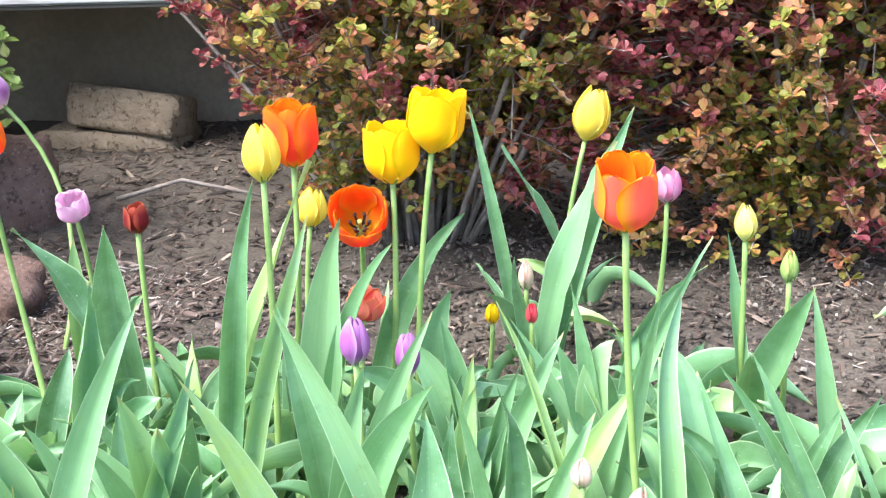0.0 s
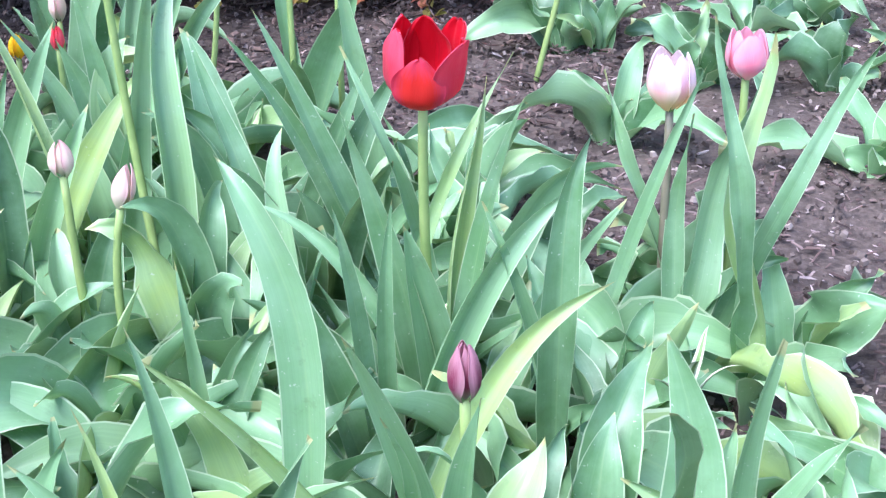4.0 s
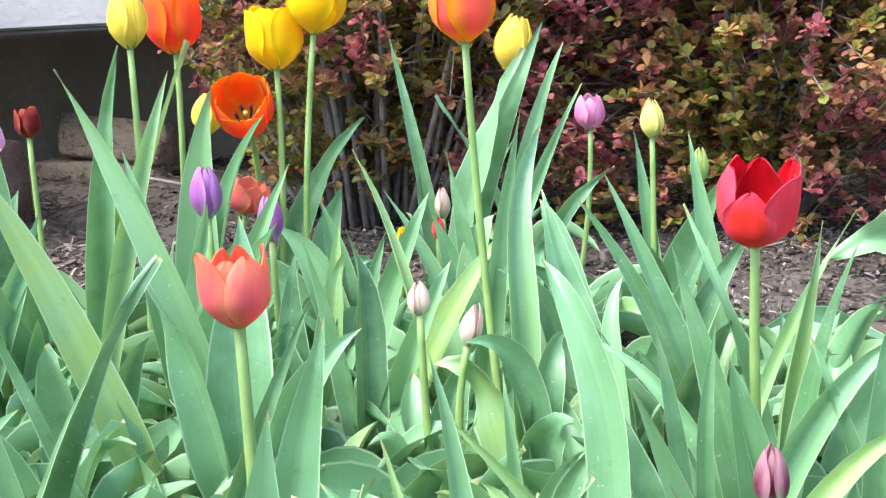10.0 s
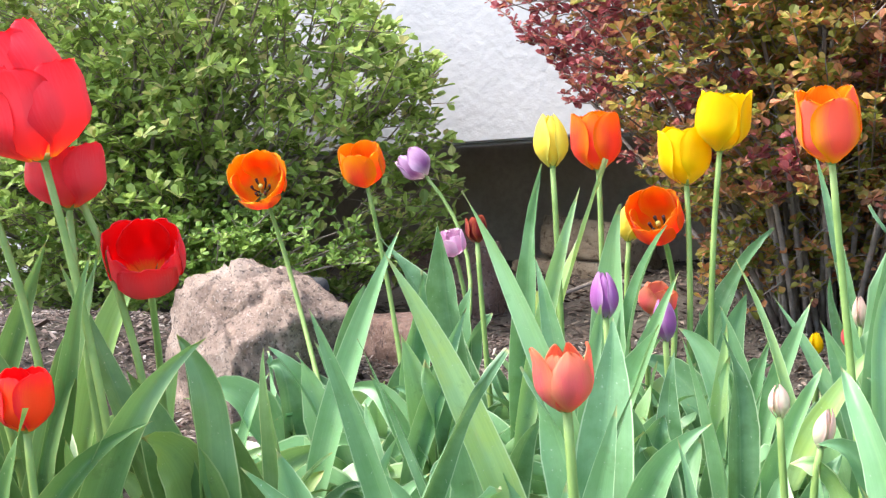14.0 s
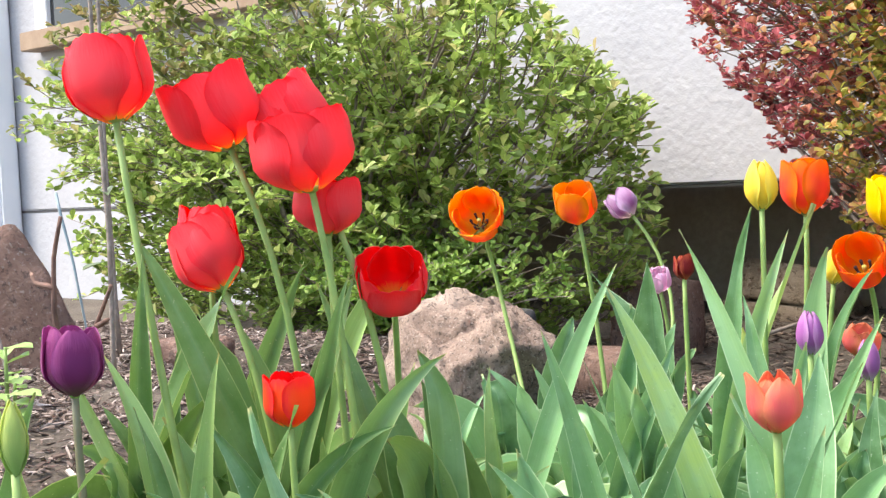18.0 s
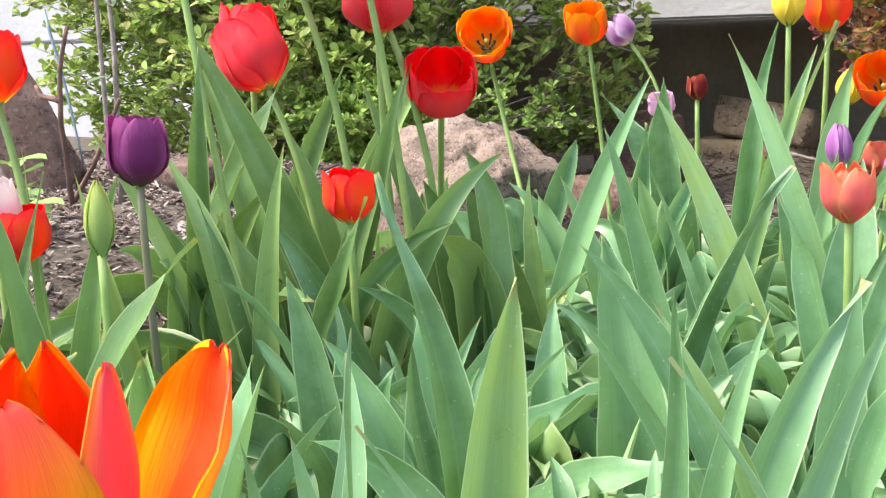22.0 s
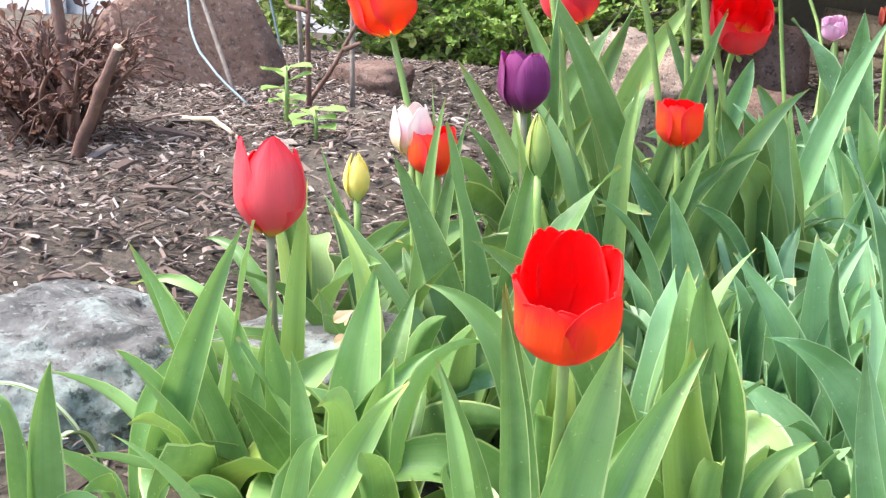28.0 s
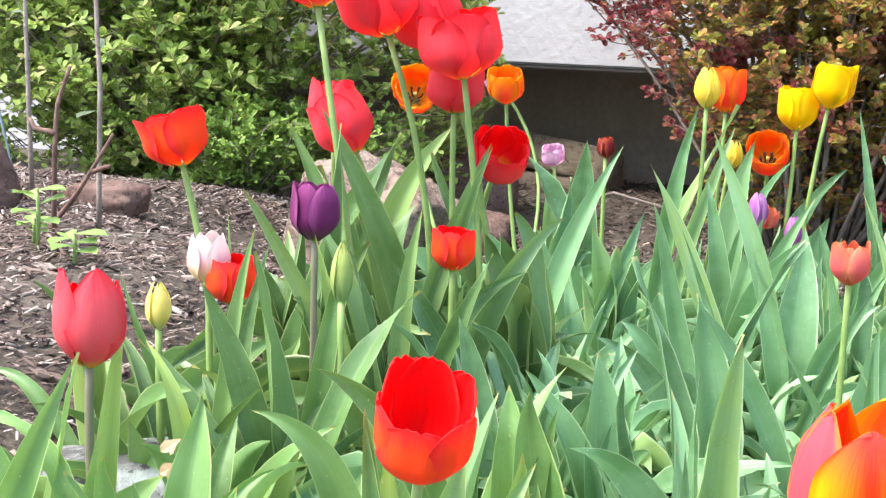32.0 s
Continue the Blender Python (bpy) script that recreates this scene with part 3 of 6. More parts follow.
def head_of(parent, at, axis, height, width, colour, mouth, spin, heart=False, gap=0.0, count=6, seed=0, opened=(), belly=0.42, front=None):
    """The petals of a flower: three outer, three inner; heart: whether pistil and anthers show. opened: (petal, degrees outward)."""
    rng = random.Random(seed)
    turn = Vector(axis).normalized().to_track_quat("Z", "Y").to_matrix().to_4x4()
    parent = bloom_of(parent, at, axis, width)
    bend = dict(opened)
    for k in range(count):
        outer = k % 2 == 0
        h = height * rng.uniform(0.95, 1.03) * (1.0 if outer else 0.985)
        half = math.radians(52 if outer else 50) * (1 - gap)
        if front:
            looks = (turn @ pose(0, 0, 0, 0, 0, spin + 60 * k)) @ Vector((0, -1, 0))
            h *= front[2] if looks.x * front[0] + looks.y * front[1] > 0.6 else 1
        me = petal_mesh(h, width / 2, mouth * rng.uniform(0.95, 1.05), half, (PETALS[colour], PETALS[INSIDE.get(colour, colour)]), 0.04 if colour in POINTED else 0.5 if colour in ROUND else 0.2, 0.0012 if outer else -0.0015, rng.uniform(-0.07, 0.06), seed=seed * 7 + k, belly=belly, blunt=2.0 if colour in POINTED else 4.6 if colour in ROUND else 3.4, sharp=0.58 if colour in POINTED else 0.46, ruffle=RUFFLED.get(colour, 0.02))
        ob = piece("petal", me, parent)
        ob.matrix_local = Matrix.Translation(at) @ turn @ pose(0, 0, 0, 0, 0, spin + 60 * k + rng.uniform(-6, 6)) @ pose(0, 0, 0, bend.get(k, 0) + rng.uniform(-1.5, 1.5), 0, 0)
    if heart:
        v, f = tube([(0, 0, 0), (0, 0, height * 0.3), (0, 0, height * 0.42)], [width * 0.04, width * 0.035, width * 0.05])
        ob = piece("pistil", mesh_of("pistil", v, f, PISTIL), parent, "pale yellow pistil")
        ob.matrix_local = Matrix.Translation(at) @ turn
        for k in range(6):
            w = k * math.pi / 3
            x, y = math.cos(w), math.sin(w)
            v, f = tube([(x * width * 0.06, y * width * 0.06, height * 0.05), (x * width * 0.16, y * width * 0.16, height * 0.22), (x * width * 0.18, y * width * 0.18, height * 0.4)], [0.0009, 0.0014, 0.0022], 6)
            ob = piece("anther", mesh_of("anther", v, f, ANTHER), parent, "dark anther")
            ob.matrix_local = Matrix.Translation(at) @ turn


SEED = [100]


def tulip(top, colour, label, height=0.055, width=0.046, mouth=0.8, foot=None, axis=(0, 0, 1), spin=0, heart=False, gap=0.0, leaves=(), dark=False, bud=False, opened=(), thick=0.0032, count=6, belly=0.42, front=None):
    """A flowering tulip whose head begins at top. leaves: (tip x, tip y, tip z, width, bow, facing) each."""
    SEED[0] += 1
    seed = SEED[0]
    rng = random.Random(seed)
    if foot is None:
        foot = (top[0] - axis[0] * 0.12 + rng.uniform(-0.012, 0.012), top[1] - axis[1] * 0.12 + rng.uniform(-0.012, 0.012))
    fz = float(ground_z(foot[0], foot[1])) - 0.01
    root = Vector((foot[0], foot[1], fz))
    th = thing("tulip", label, "tulip", "tulips of the bed", root)
    local = Vector(top) - root
    ax = Vector(axis).normalized()
    stem_of(th, (0, 0, 0), local, ax, STEM_DARK if dark else STEM, thick)
    head_of(th, local - ax * 0.001, ax, height, width, colour, mouth, spin, heart, gap, count, seed, opened, belly, front)
    add_leaves(th, root, leaves, seed)
    return th


def add_leaves(th, root, leaves, seed):
    rng = random.Random(seed * 3 + 1)
    left = root.x < -0.06 - 0.12 * smooth01(0.1, 0.45, root.y) and root.y < 0.86
    mat = LEAF if not left and not (root.y < 0.2 and root.x < 0.08) else LEAF_LIME if root.y < 0.2 else LEAF_OLIVE
    for i, (x, y, z, w, bow, face) in enumerate(leaves):
        tip = Vector((x, y, z)) - root
        away = Vector((tip.x, tip.y, 0)) * 0.06
        wave = rng.uniform(0.14, 0.27) if root.x > 0.62 else rng.uniform(0.06, 0.14) if root.x > 0.45 else rng.choice((0, 0.02, 0.04, 0.07, 0.12))
        droop = rng.choice((0, 0, 0, 0.06, 0.12)) if tip.z < 0.2 else 0
        me = leaf_mesh(away, tip, w, bow, rng.uniform(0.3, 1.2), wave, rng.uniform(-60, 60), seed * 11 + i, face=face, droop=droop, mat=mat)
        piece("leaf", me, th)


def leafy_plant(x, y, leaves, label="tulip plant with broad blue-green leaves and no flower"):
    SEED[0] += 1
    if len(leaves) < 3:
        leaves = list(leaves) + random_leaves(random.Random(SEED[0]), x, y, 4 - len(leaves), 0.06, 0.15, 0.11)
    root = Vector((x, y, float(ground_z(x, y)) - 0.01))
    th = thing("tulip_plant", label, "tulip", "leafy plants of the bed", root)
    add_leaves(th, root, leaves, SEED[0])
    return th


def random_leaves(rng, x, y, n, low, high, reach):
    """Leaves round a root: most stand or lean, some arch over and hang, a few lie out flat."""
    g = float(ground_z(x, y))
    a0 = rng.uniform(0, 6.28)
    out = []
    for k in range(n):
        a = a0 + k * 2.4 + rng.uniform(-0.5, 0.5)
        kind = rng.random()
        face = math.degrees(a) + 180 + rng.uniform(-70, 70)
        if kind < 0.64:
            r = reach * rng.uniform(0.3, 1.0)
            z, bow, w = rng.uniform(low, high) * (1.1 - 0.45 * r / reach), rng.uniform(0.05, 0.32), rng.uniform(0.02, 0.042)
        elif kind < 0.88:
            r = reach * rng.uniform(1.0, 1.5)
            z, bow, w = rng.uniform(0.25, 0.7) * low, rng.uniform(0.4, 0.7), rng.uniform(0.04, 0.062)
        else:
            r = reach * rng.uniform(1.1, 1.7)
            z, bow, w = rng.uniform(0.5, 0.9) * low, rng.uniform(0.15, 0.3), rng.uniform(0.036, 0.056)
        out.append((x + r * math.cos(a), y + r * math.sin(a), g + z, w, bow, face))
    return out


def rock(name, label, at, size, mat, turn=(0, 0, 0), seed=1, rough=0.22, detail=4, blunt=0.75, category="rock"):
    """A boulder: a cube rounded in part, cut by broad facets and roughened."""
    bm = bmesh.new()
    bmesh.ops.create_icosphere(bm, subdivisions=detail, radius=1)
    off = Vector((seed * 7.3, seed * 3.1, seed * 5.7))
    for v in bm.verts:
        d = v.co.normalized()
        box = d / max(abs(d.x), abs(d.y), abs(d.z))
        p = d.lerp(box, 1 - blunt)
        n = noise.noise(d * 1.3 + off) * rough + noise.noise(d * 3.7 + off) * rough * 0.4 + noise.noise(d * 11 + off) * rough * 0.14
        n += noise.noise(d * 27 + off) * rough * 0.07 + noise.noise(d * 55 + off) * rough * 0.035
        c = noise.cell(d * 1.9 + off) * rough * 0.25
        p *= 1 + n + c
        v.co = Vector((p.x * size[0], p.y * size[1], p.z * size[2]))
    ob = part(name, bm, mat, smooth=True)
    ob.matrix_world = pose(*at, *turn)
    return tagged(ob, label, category)


def box(name, lo, hi, mat, parent=None, label="", bevel=0.004):
    bm = bmesh.new()
    bmesh.ops.create_cube(bm, size=1)
    for v in bm.verts:
        v.co = Vector([(lo[i] + hi[i]) / 2 + v.co[i] * (hi[i] - lo[i]) for i in range(3)])
    if bevel:
        bmesh.ops.bevel(bm, geom=bm.edges[:], offset=bevel, segments=2, affect="EDGES")
    return part(name, bm, mat, parent, label)


# ---- the setting ----
def ground_sheet():
    def axis(lo, hi):
        fine = np.arange(lo, hi, 0.035)
        return np.r_[-60, -25, -12, -7, lo - 2, lo - 1, lo - 0.4, fine, hi + 0.4, hi + 1, hi + 2, 7, 12, 25, 60]
    xs, ys = axis(-2.6, 2.4), axis(-1.0, 3.6)
    gx, gy = np.meshgrid(xs, ys)
    gz = ground_z(gx, gy)
    rough = np.array([noise.noise((x * 5, y * 5, 0)) * 0.012 + noise.noise((x * 17, y * 17, 3)) * 0.006 for x, y in zip(gx.ravel(), gy.ravel())])
    verts = np.c_[gx.ravel(), gy.ravel(), gz.ravel() + rough]
    ob = piece("ground", mesh_of("ground", verts, grid_faces(len(ys), len(xs)), SOIL))
    tagged(ob, "dark crumbly garden soil of the flower bed", "soil", kind="structure")


ground_sheet()


def scatter(name, label, mat, count, place, size, seed, category, chip=False):
    """Many small pieces lying on the ground, joined as one."""
    rng = random.Random(seed)
    verts, faces = [], []
    for _ in range(count):
        x, y = place(rng)
        s = size * rng.uniform(0.35, 1.0) ** 1.5
        sx, sy, sz = (s * rng.uniform(0.8, 2.6), s * rng.uniform(0.25, 0.6), s * 0.12) if chip else (s, s * rng.uniform(0.6, 1), s * rng.uniform(0.5, 0.8))
        z = float(ground_z(x, y)) + sz * 0.4 + rng.uniform(0, 0.012)
        m = pose(x, y, z, rng.uniform(-28, 28), rng.uniform(-28, 28), rng.uniform(0, 360))
        k = len(verts)
        for dx, dy, dz in ((-1, -1, -1), (1, -0.7, -1), (0.8, 1, -1), (-1, 0.8, -1), (-0.7, -0.8, 1), (0.7, -0.6, 1), (0.6, 0.7, 1), (-0.8, 0.6, 1)):
            verts.append(m @ Vector((dx * sx / 2 * rng.uniform(0.75, 1.2), dy * sy / 2 * rng.uniform(0.75, 1.2), dz * sz / 2)))
        faces += [tuple(k + i for i in f) for f in ((3, 2, 1, 0), (4, 5, 6, 7), (0, 1, 5, 4), (1, 2, 6, 5), (2, 3, 7, 6), (3, 0, 4, 7))]
    ob = piece(name, mesh_of(name, verts, faces, mat, smooth=False))
    return tagged(ob, label, category, kind="stuff")


def mulch_place(rng):
    while True:
        x, y = rng.uniform(-2.1, -0.3), rng.uniform(-0.2, 2.0)
        if x < -0.3 - 0.25 * rng.random():
            return x, y


scatter("mulch", "weathered brown and grey wood chip mulch", CHIP, 62000, mulch_place, 0.0118, 5, "mulch", True)
scatter("bark_strips", "long pale and dark strips of bark among the mulch", CHIP, 1500, mulch_place, 0.03, 9, "mulch", True)
scatter("soil_crumbs", "small clods and pebbles on the soil", CRUMB, 26000, lambda r: (r.uniform(-0.4, 1.7), r.uniform(0.2, 2.5)), 0.0085, 6, "soil")
scatter("wood_chips", "brown and pale chips strewn over the soil", CHIP, 14000, lambda r: (r.uniform(0.42, 1.75), r.uniform(0.8, 2.4)), 0.009, 8, "mulch", True)
scatter("bark_litter", "dry twigs and leaf litter beneath the shrubs", LITTER, 9000, lambda r: (r.uniform(-1.2, 0.9), r.uniform(1.5, 3.2)), 0.02, 7, "litter", True)

tagged(box("wall_north", (-7, 2.75, 0.41), (0.9, 3.0, 3.2), STUCCO, bevel=0.006), "white rough stucco house wall", "wall", kind="structure")
tagged(box("wall_foundation", (-7, 3.25, -0.1), (0.9, 3.4, 0.405), FOUNDATION, bevel=0), "tan concrete foundation wall set back under the house", "wall", kind="structure")
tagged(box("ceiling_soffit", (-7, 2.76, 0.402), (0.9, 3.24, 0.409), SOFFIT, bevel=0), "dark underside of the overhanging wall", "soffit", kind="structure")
tagged(box("wall_base", (-7, 2.753, -0.1), (-2.2, 3.2, 0.4), STUCCO, bevel=0.004), "grey-white stucco reaching down to the soil", "wall", kind="structure")
tagged(box("wall_beige", (0.905, 3.1, -0.1), (7, 3.3, 3.2), BEIGE, bevel=0.006), "beige painted house wall", "wall", kind="structure")

# ---- shrubs ----


def branch_lines(rng, base, spread, height, count, wiggle):
    lines = []
    for _ in range(count):
        a = rng.uniform(0, 6.28)
        r = rng.uniform(0.1, 1) ** 0.7
        foot = Vector((base[0] + 0.18 * spread[0] * math.cos(a) * r, base[1] + 0.18 * spread[1] * math.sin(a) * r, base[2]))
        end = Vector((base[0] + spread[0] * math.cos(a) * r, base[1] + spread[1] * math.sin(a) * r, base[2] + height * rng.uniform(0.55, 1.0) * (1.1 - 0.35 * r)))
        ctrl = foot.lerp(end, 0.5) + Vector((rng.uniform(-wiggle, wiggle), rng.uniform(-wiggle, wiggle), height * 0.18))
        lines.append(bezier(foot, ctrl, end, 9))
    return lines


def small_leaf(verts, faces, at, d, up, length, width):
    """One folded obovate leaf."""
    d = d.normalized()
    side = d.cross(up)
    side = side.normalized() if side.length > 1e-4 else Vector((1, 0, 0))
    n = side.cross(d)
    k = len(verts)
    verts.append(at)
    for out, wide in ((0.33, 0.27), (0.64, 0.5), (0.89, 0.36), (1.0, 0.0), (0.89, -0.36), (0.64, -0.5), (0.33, -0.27)):
        verts.append(at + d * length * out + side * width * wide + n * width * (0.28 * abs(wide) - (0.08 if out == 1.0 else 0.0)))
    verts.append(at + d * length * 0.6 - n * width * 0.02)
    faces += [(k + i, k + (i + 1) % 8, k + 8) for i in range(8)]


def shrub(name, label, base, spread, height, stems, twigs, leaves_per, leaf_len, leaf_wid, leaf_mat, bark, seed, low=0.25, rosette=5, wiggle=0.12, keep=None, stem_r=0.006, twig_len=0.16, shell=0, shell_low=0.0):
    rng = random.Random(seed)
    th = thing(name, label, "shrub", "", base)
    o = Vector(base)
    bv, bf, lv, lf = [], [], [], []

    def add(points, r0, r1, sides=5):
        v, f = tube([p - o for p in points], [r0 + (r1 - r0) * i / (len(points) - 1) for i in range(len(points))], sides)
        k = len(bv)
        bv.extend(v)
        bf.extend(tuple(k + i for i in q) for q in f)

    for line in branch_lines(rng, base, spread, height, stems, wiggle):
        if keep:
            n = next((i for i, p in enumerate(line) if not keep(p)), 9)
            if n < 4:
                continue
            line = bezier(line[0], line[n // 2], line[n - 1], 9) if n < 9 else line
        add(line, stem_r, stem_r * 0.35)
        for _ in range(twigs):
            t = rng.uniform(low, 1.0)
            p = line[min(8, int(t * 8))]
            out = Vector((p.x - o.x, p.y - o.y, 0.02))
            d = (out.normalized() * rng.uniform(0.2, 1) + Vector((rng.uniform(-1, 1), rng.uniform(-1, 1), rng.uniform(-0.5, 0.9)))).normalized()
            q = p + d * twig_len * rng.uniform(0.5, 1.2)
            if keep and not keep(q):
                continue
            add([p, p.lerp(q, 0.5) + Vector((0, 0, 0.01)), q], stem_r * 0.3, stem_r * 0.15, 3)
            for j in range(leaves_per):
                at = p.lerp(q, (j + 0.6) / leaves_per)
                for _ in range(rosette):
                    ld = (d * 0.4 + Vector((rng.uniform(-1, 1), rng.uniform(-1, 1), rng.uniform(-0.5, 1)))).normalized()
                    s = rng.uniform(0.6, 1.15)
                    small_leaf(lv, lf, at - o, ld, Vector((rng.uniform(-0.6, 0.6), rng.uniform(-0.9, 0.3), 1)), leaf_len * s, leaf_wid * s)
    for _ in range(shell):
        a, h = rng.uniform(math.pi * 0.85, math.pi * 2.15), rng.uniform(shell_low, 1.0)
        r = rng.uniform(0.8, 1.05) * (0.72 + 0.5 * math.sin(h * 2.6)) * (1 + 0.18 * math.sin(a * 5 + h * 9))
        p = o + Vector((spread[0] * 0.85 * r * math.cos(a), spread[1] * 0.85 * r * math.sin(a), height * h * 0.95))
        d = Vector((math.cos(a), math.sin(a), rng.uniform(-0.4, 0.9))).normalized()
        q = p + d * twig_len * rng.uniform(0.3, 0.8)
        if keep and not keep(q):
            continue
        add([p - d * 0.06, p.lerp(q, 0.5), q], stem_r * 0.3, stem_r * 0.15, 3)
        for j in range(leaves_per):
            for _ in range(rosette):
                ld = (d * 0.5 + Vector((rng.uniform(-1, 1), rng.uniform(-1, 1), rng.uniform(-0.4, 1)))).normalized()
                s = rng.uniform(0.6, 1.15)
                small_leaf(lv, lf, p.lerp(q, (j + 0.6) / leaves_per) - o, ld, Vector((rng.uniform(-0.6, 0.6), rng.uniform(-0.9, 0.3), 1)), leaf_len * s, leaf_wid * s)
    tangle = piece("branchwork", mesh_of("branchwork", bv, bf, bark), th, "tangled thin woody stems")
    tangle["kind"] = "stuff"
    crown = piece("crown", mesh_of("crown", lv, lf, leaf_mat, smooth=False), th)
    crown["kind"] = "stuff"
    return th


def slope(q):
    """How far east a point lies, counted along the slanting ends of the clipped bushes."""
    return q.x + 0.6 * (q.y - 2.2)


shrub("barberry_bush", "barberry bush with small red and olive leaves", (-0.14, 2.2, 0.03), (0.66, 0.34, 0), 1.15, 80, 26, 4, 0.019, 0.0135, BARBERRY, BARK, 3, 0.2, 6, keep=lambda q: slope(q) > -0.60 - 0.75 * min(0.26, max(-0.3, q.z - 0.48)), shell=1500, shell_low=0.24)
shrub("barberry_bush", "barberry bush with reddish leaves over bare tangled stems", (0.5, 2.2, 0.03), (0.38, 0.28, 0), 1.1, 60, 26, 4, 0.019, 0.0135, BARBERRY, BARK, 8, 0.12, 6, keep=lambda q: q.x < 0.80 + 0.1 * max(0.0, 0.3 - q.z), shell=1050, shell_low=0.05)
shrub("spirea_bush", "dense green leafy shrub before the white wall", (-1.85, 2.2, 0.1), (1.05, 0.42, 0), 0.98, 120, 20, 5, 0.030, 0.018, SPIREA, BARK, 11, 0.08, 3, keep=lambda q: slope(q) < -0.87 - 1.1 * max(0.0, q.z - 0.57) and q.x > -2.75 + 0.5 * max(0.0, q.z - 0.5), shell=1500)
shrub("green_hedge", "sunlit yellow-green hedge beside the house", (1.78, 2.3, 0.0), (0.40, 0.42, 0), 0.75, 50, 18, 5, 0.022, 0.012, HEDGE, BARK, 13, 0.05, 4, shell=900)
shrub("ground_cover", "low bright green cover beneath the shrub", (-1.35, 1.9, 0.12), (0.5, 0.2, 0), 0.22, 50, 8, 4, 0.018, 0.011, COVER, BARK, 17, 0.1, 4, 0.05, None, 0.002, 0.08)


def cane(name, label, lines, bark, radius=0.004, leaves=(), cut=False, category="twig"):
    """Bare woody canes; leaves: (x, y, z, size) of the few leaves that they keep; cut: pale sawn ends."""
    th = thing(name, label, category, "", lines[0][0])
    o = Vector(lines[0][0])
    rng = random.Random(len(name) * 31 + len(lines))
    for pts in lines:
        p = [Vector(q) - o for q in pts]
        fine = []
        for a, b in zip(p, p[1:]):
            for k in range(3):
                fine.append(a.lerp(b, k / 3) + Vector([rng.uniform(-0.3, 0.3) * radius for _ in range(3)]))
        fine.append(p[-1])
        v, f = tube(fine, [radius * (1.2 - 0.45 * i / (len(fine) - 1)) for i in range(len(fine))], 7)
        piece("branch", mesh_of("branch", v, f, bark), th)
        if cut:
            d = (fine[-1] - fine[-2]).normalized()
            v, f = tube([fine[-1] - d * 0.002, fine[-1] + d * 0.0015], [radius * 0.7, radius * 0.7], 9)
            piece("cut_end", mesh_of("cut_end", v, f, CUT), th, "pale freshly cut end")
    for x, y, z, size in leaves:
        lv, lf = [], []
        at = Vector((x, y, z)) - o
        a = rng.uniform(0, 6.28)
        small_leaf(lv, lf, at, Vector((math.cos(a), math.sin(a), rng.uniform(-0.4, 0.5))), Vector((0, -0.3, 1)), size, size * 0.55)
        piece("leaf", mesh_of("leaf", lv, lf, ROSELEAF, smooth=False), th)
    return th


shrub("pruned_shrub", "low pruned shrub of dark reddish stubs and withered leaves", (-1.02, 0.44, 0.165), (0.17, 0.13, 0), 0.19, 44, 10, 2, 0.015, 0.009, WITHERED, REDBARK, 19, 0.1, 2, 0.05, None, 0.005, 0.08)
cane("cut_branch", "stout pruned branch with pale cut ends", [[(-0.93, 0.385, 0.165), (-0.87, 0.38, 0.24), (-0.80, 0.37, 0.325)], [(-0.85, 0.38, 0.27), (-0.90, 0.42, 0.28)], [(-0.96, 0.42, 0.17), (-0.97, 0.41, 0.36), (-0.965, 0.4, 0.5)]], REDBARK, 0.0075, cut=True)
cane("rose_cane", "bare thorny rose cane with a forked stub", [[(-1.02, 0.86, 0.17), (-0.96, 0.865, 0.24), (-0.895, 0.868, 0.33)], [(-0.93, 0.866, 0.275), (-0.895, 0.86, 0.285)], [(-0.99, 0.85, 0.17), (-0.96, 0.82, 0.3), (-0.955, 0.82, 0.37), (-0.93, 0.82, 0.425)], [(-0.958, 0.82, 0.33), (-0.985, 0.81, 0.335), (-0.995, 0.81, 0.35)]], REDBARK, 0.0036)
cane("rose_cane", "tall thin rose cane with few leaves", [[(-0.95, 0.9, 0.17), (-0.95, 0.905, 0.4), (-0.965, 0.91, 0.6), (-0.97, 0.91, 0.95)]], BARK, 0.0034,
     [(-0.95 + 0.015 * math.sin(k * 2.1), 0.9, 0.36 + 0.09 * k, 0.036) for k in range(6)])
cane("rose_cane", "tall thin rose cane with few leaves", [[(-1.32, 1.16, 0.16), (-1.33, 1.16, 0.5), (-1.33, 1.17, 1.0)]], BARK, 0.004,
     [(-1.33 + 0.02 * math.sin(k * 1.7), 1.16, 0.5 + 0.1 * k, 0.045) for k in range(5)])
cane("rose_cane", "slanting grey cane beside the upright slab", [[(-1.17, 0.87, 0.17), (-1.26, 0.88, 0.33), (-1.37, 0.9, 0.52)]], BARK, 0.0034)
cane("garden_hose", "thin blue-grey hose lying in loops", [[(-1.37, 0.92, 0.45), (-1.33, 0.91, 0.36), (-1.28, 0.87, 0.29), (-1.2, 0.82, 0.255), (-1.12, 0.8, 0.215), (-1.06, 0.79, 0.19)], [(-1.36, 1.08, 0.46), (-1.32, 1.08, 0.34), (-1.27, 1.07, 0.2)]], HOSE, 0.0024, category="hose")
cane("dry_stick", "pale dry stick on the mulch", [[(-1.0, 0.62, 0.195), (-0.945, 0.623, 0.2), (-0.88, 0.60, 0.19)]], CUT, 0.004)
cane("yellow_straw", "yellow straw lying on the soil", [[(0.985, 1.265, 0.014), (1.04, 1.26, 0.018)]], STRAW, 0.0025, category="straw")
cane("grey_twig", "dry curved twig under the overhang", [[(-0.75, 2.35, 0.08), (-0.6, 2.3, 0.13), (-0.45, 2.3, 0.1)]], BARK, 0.004)


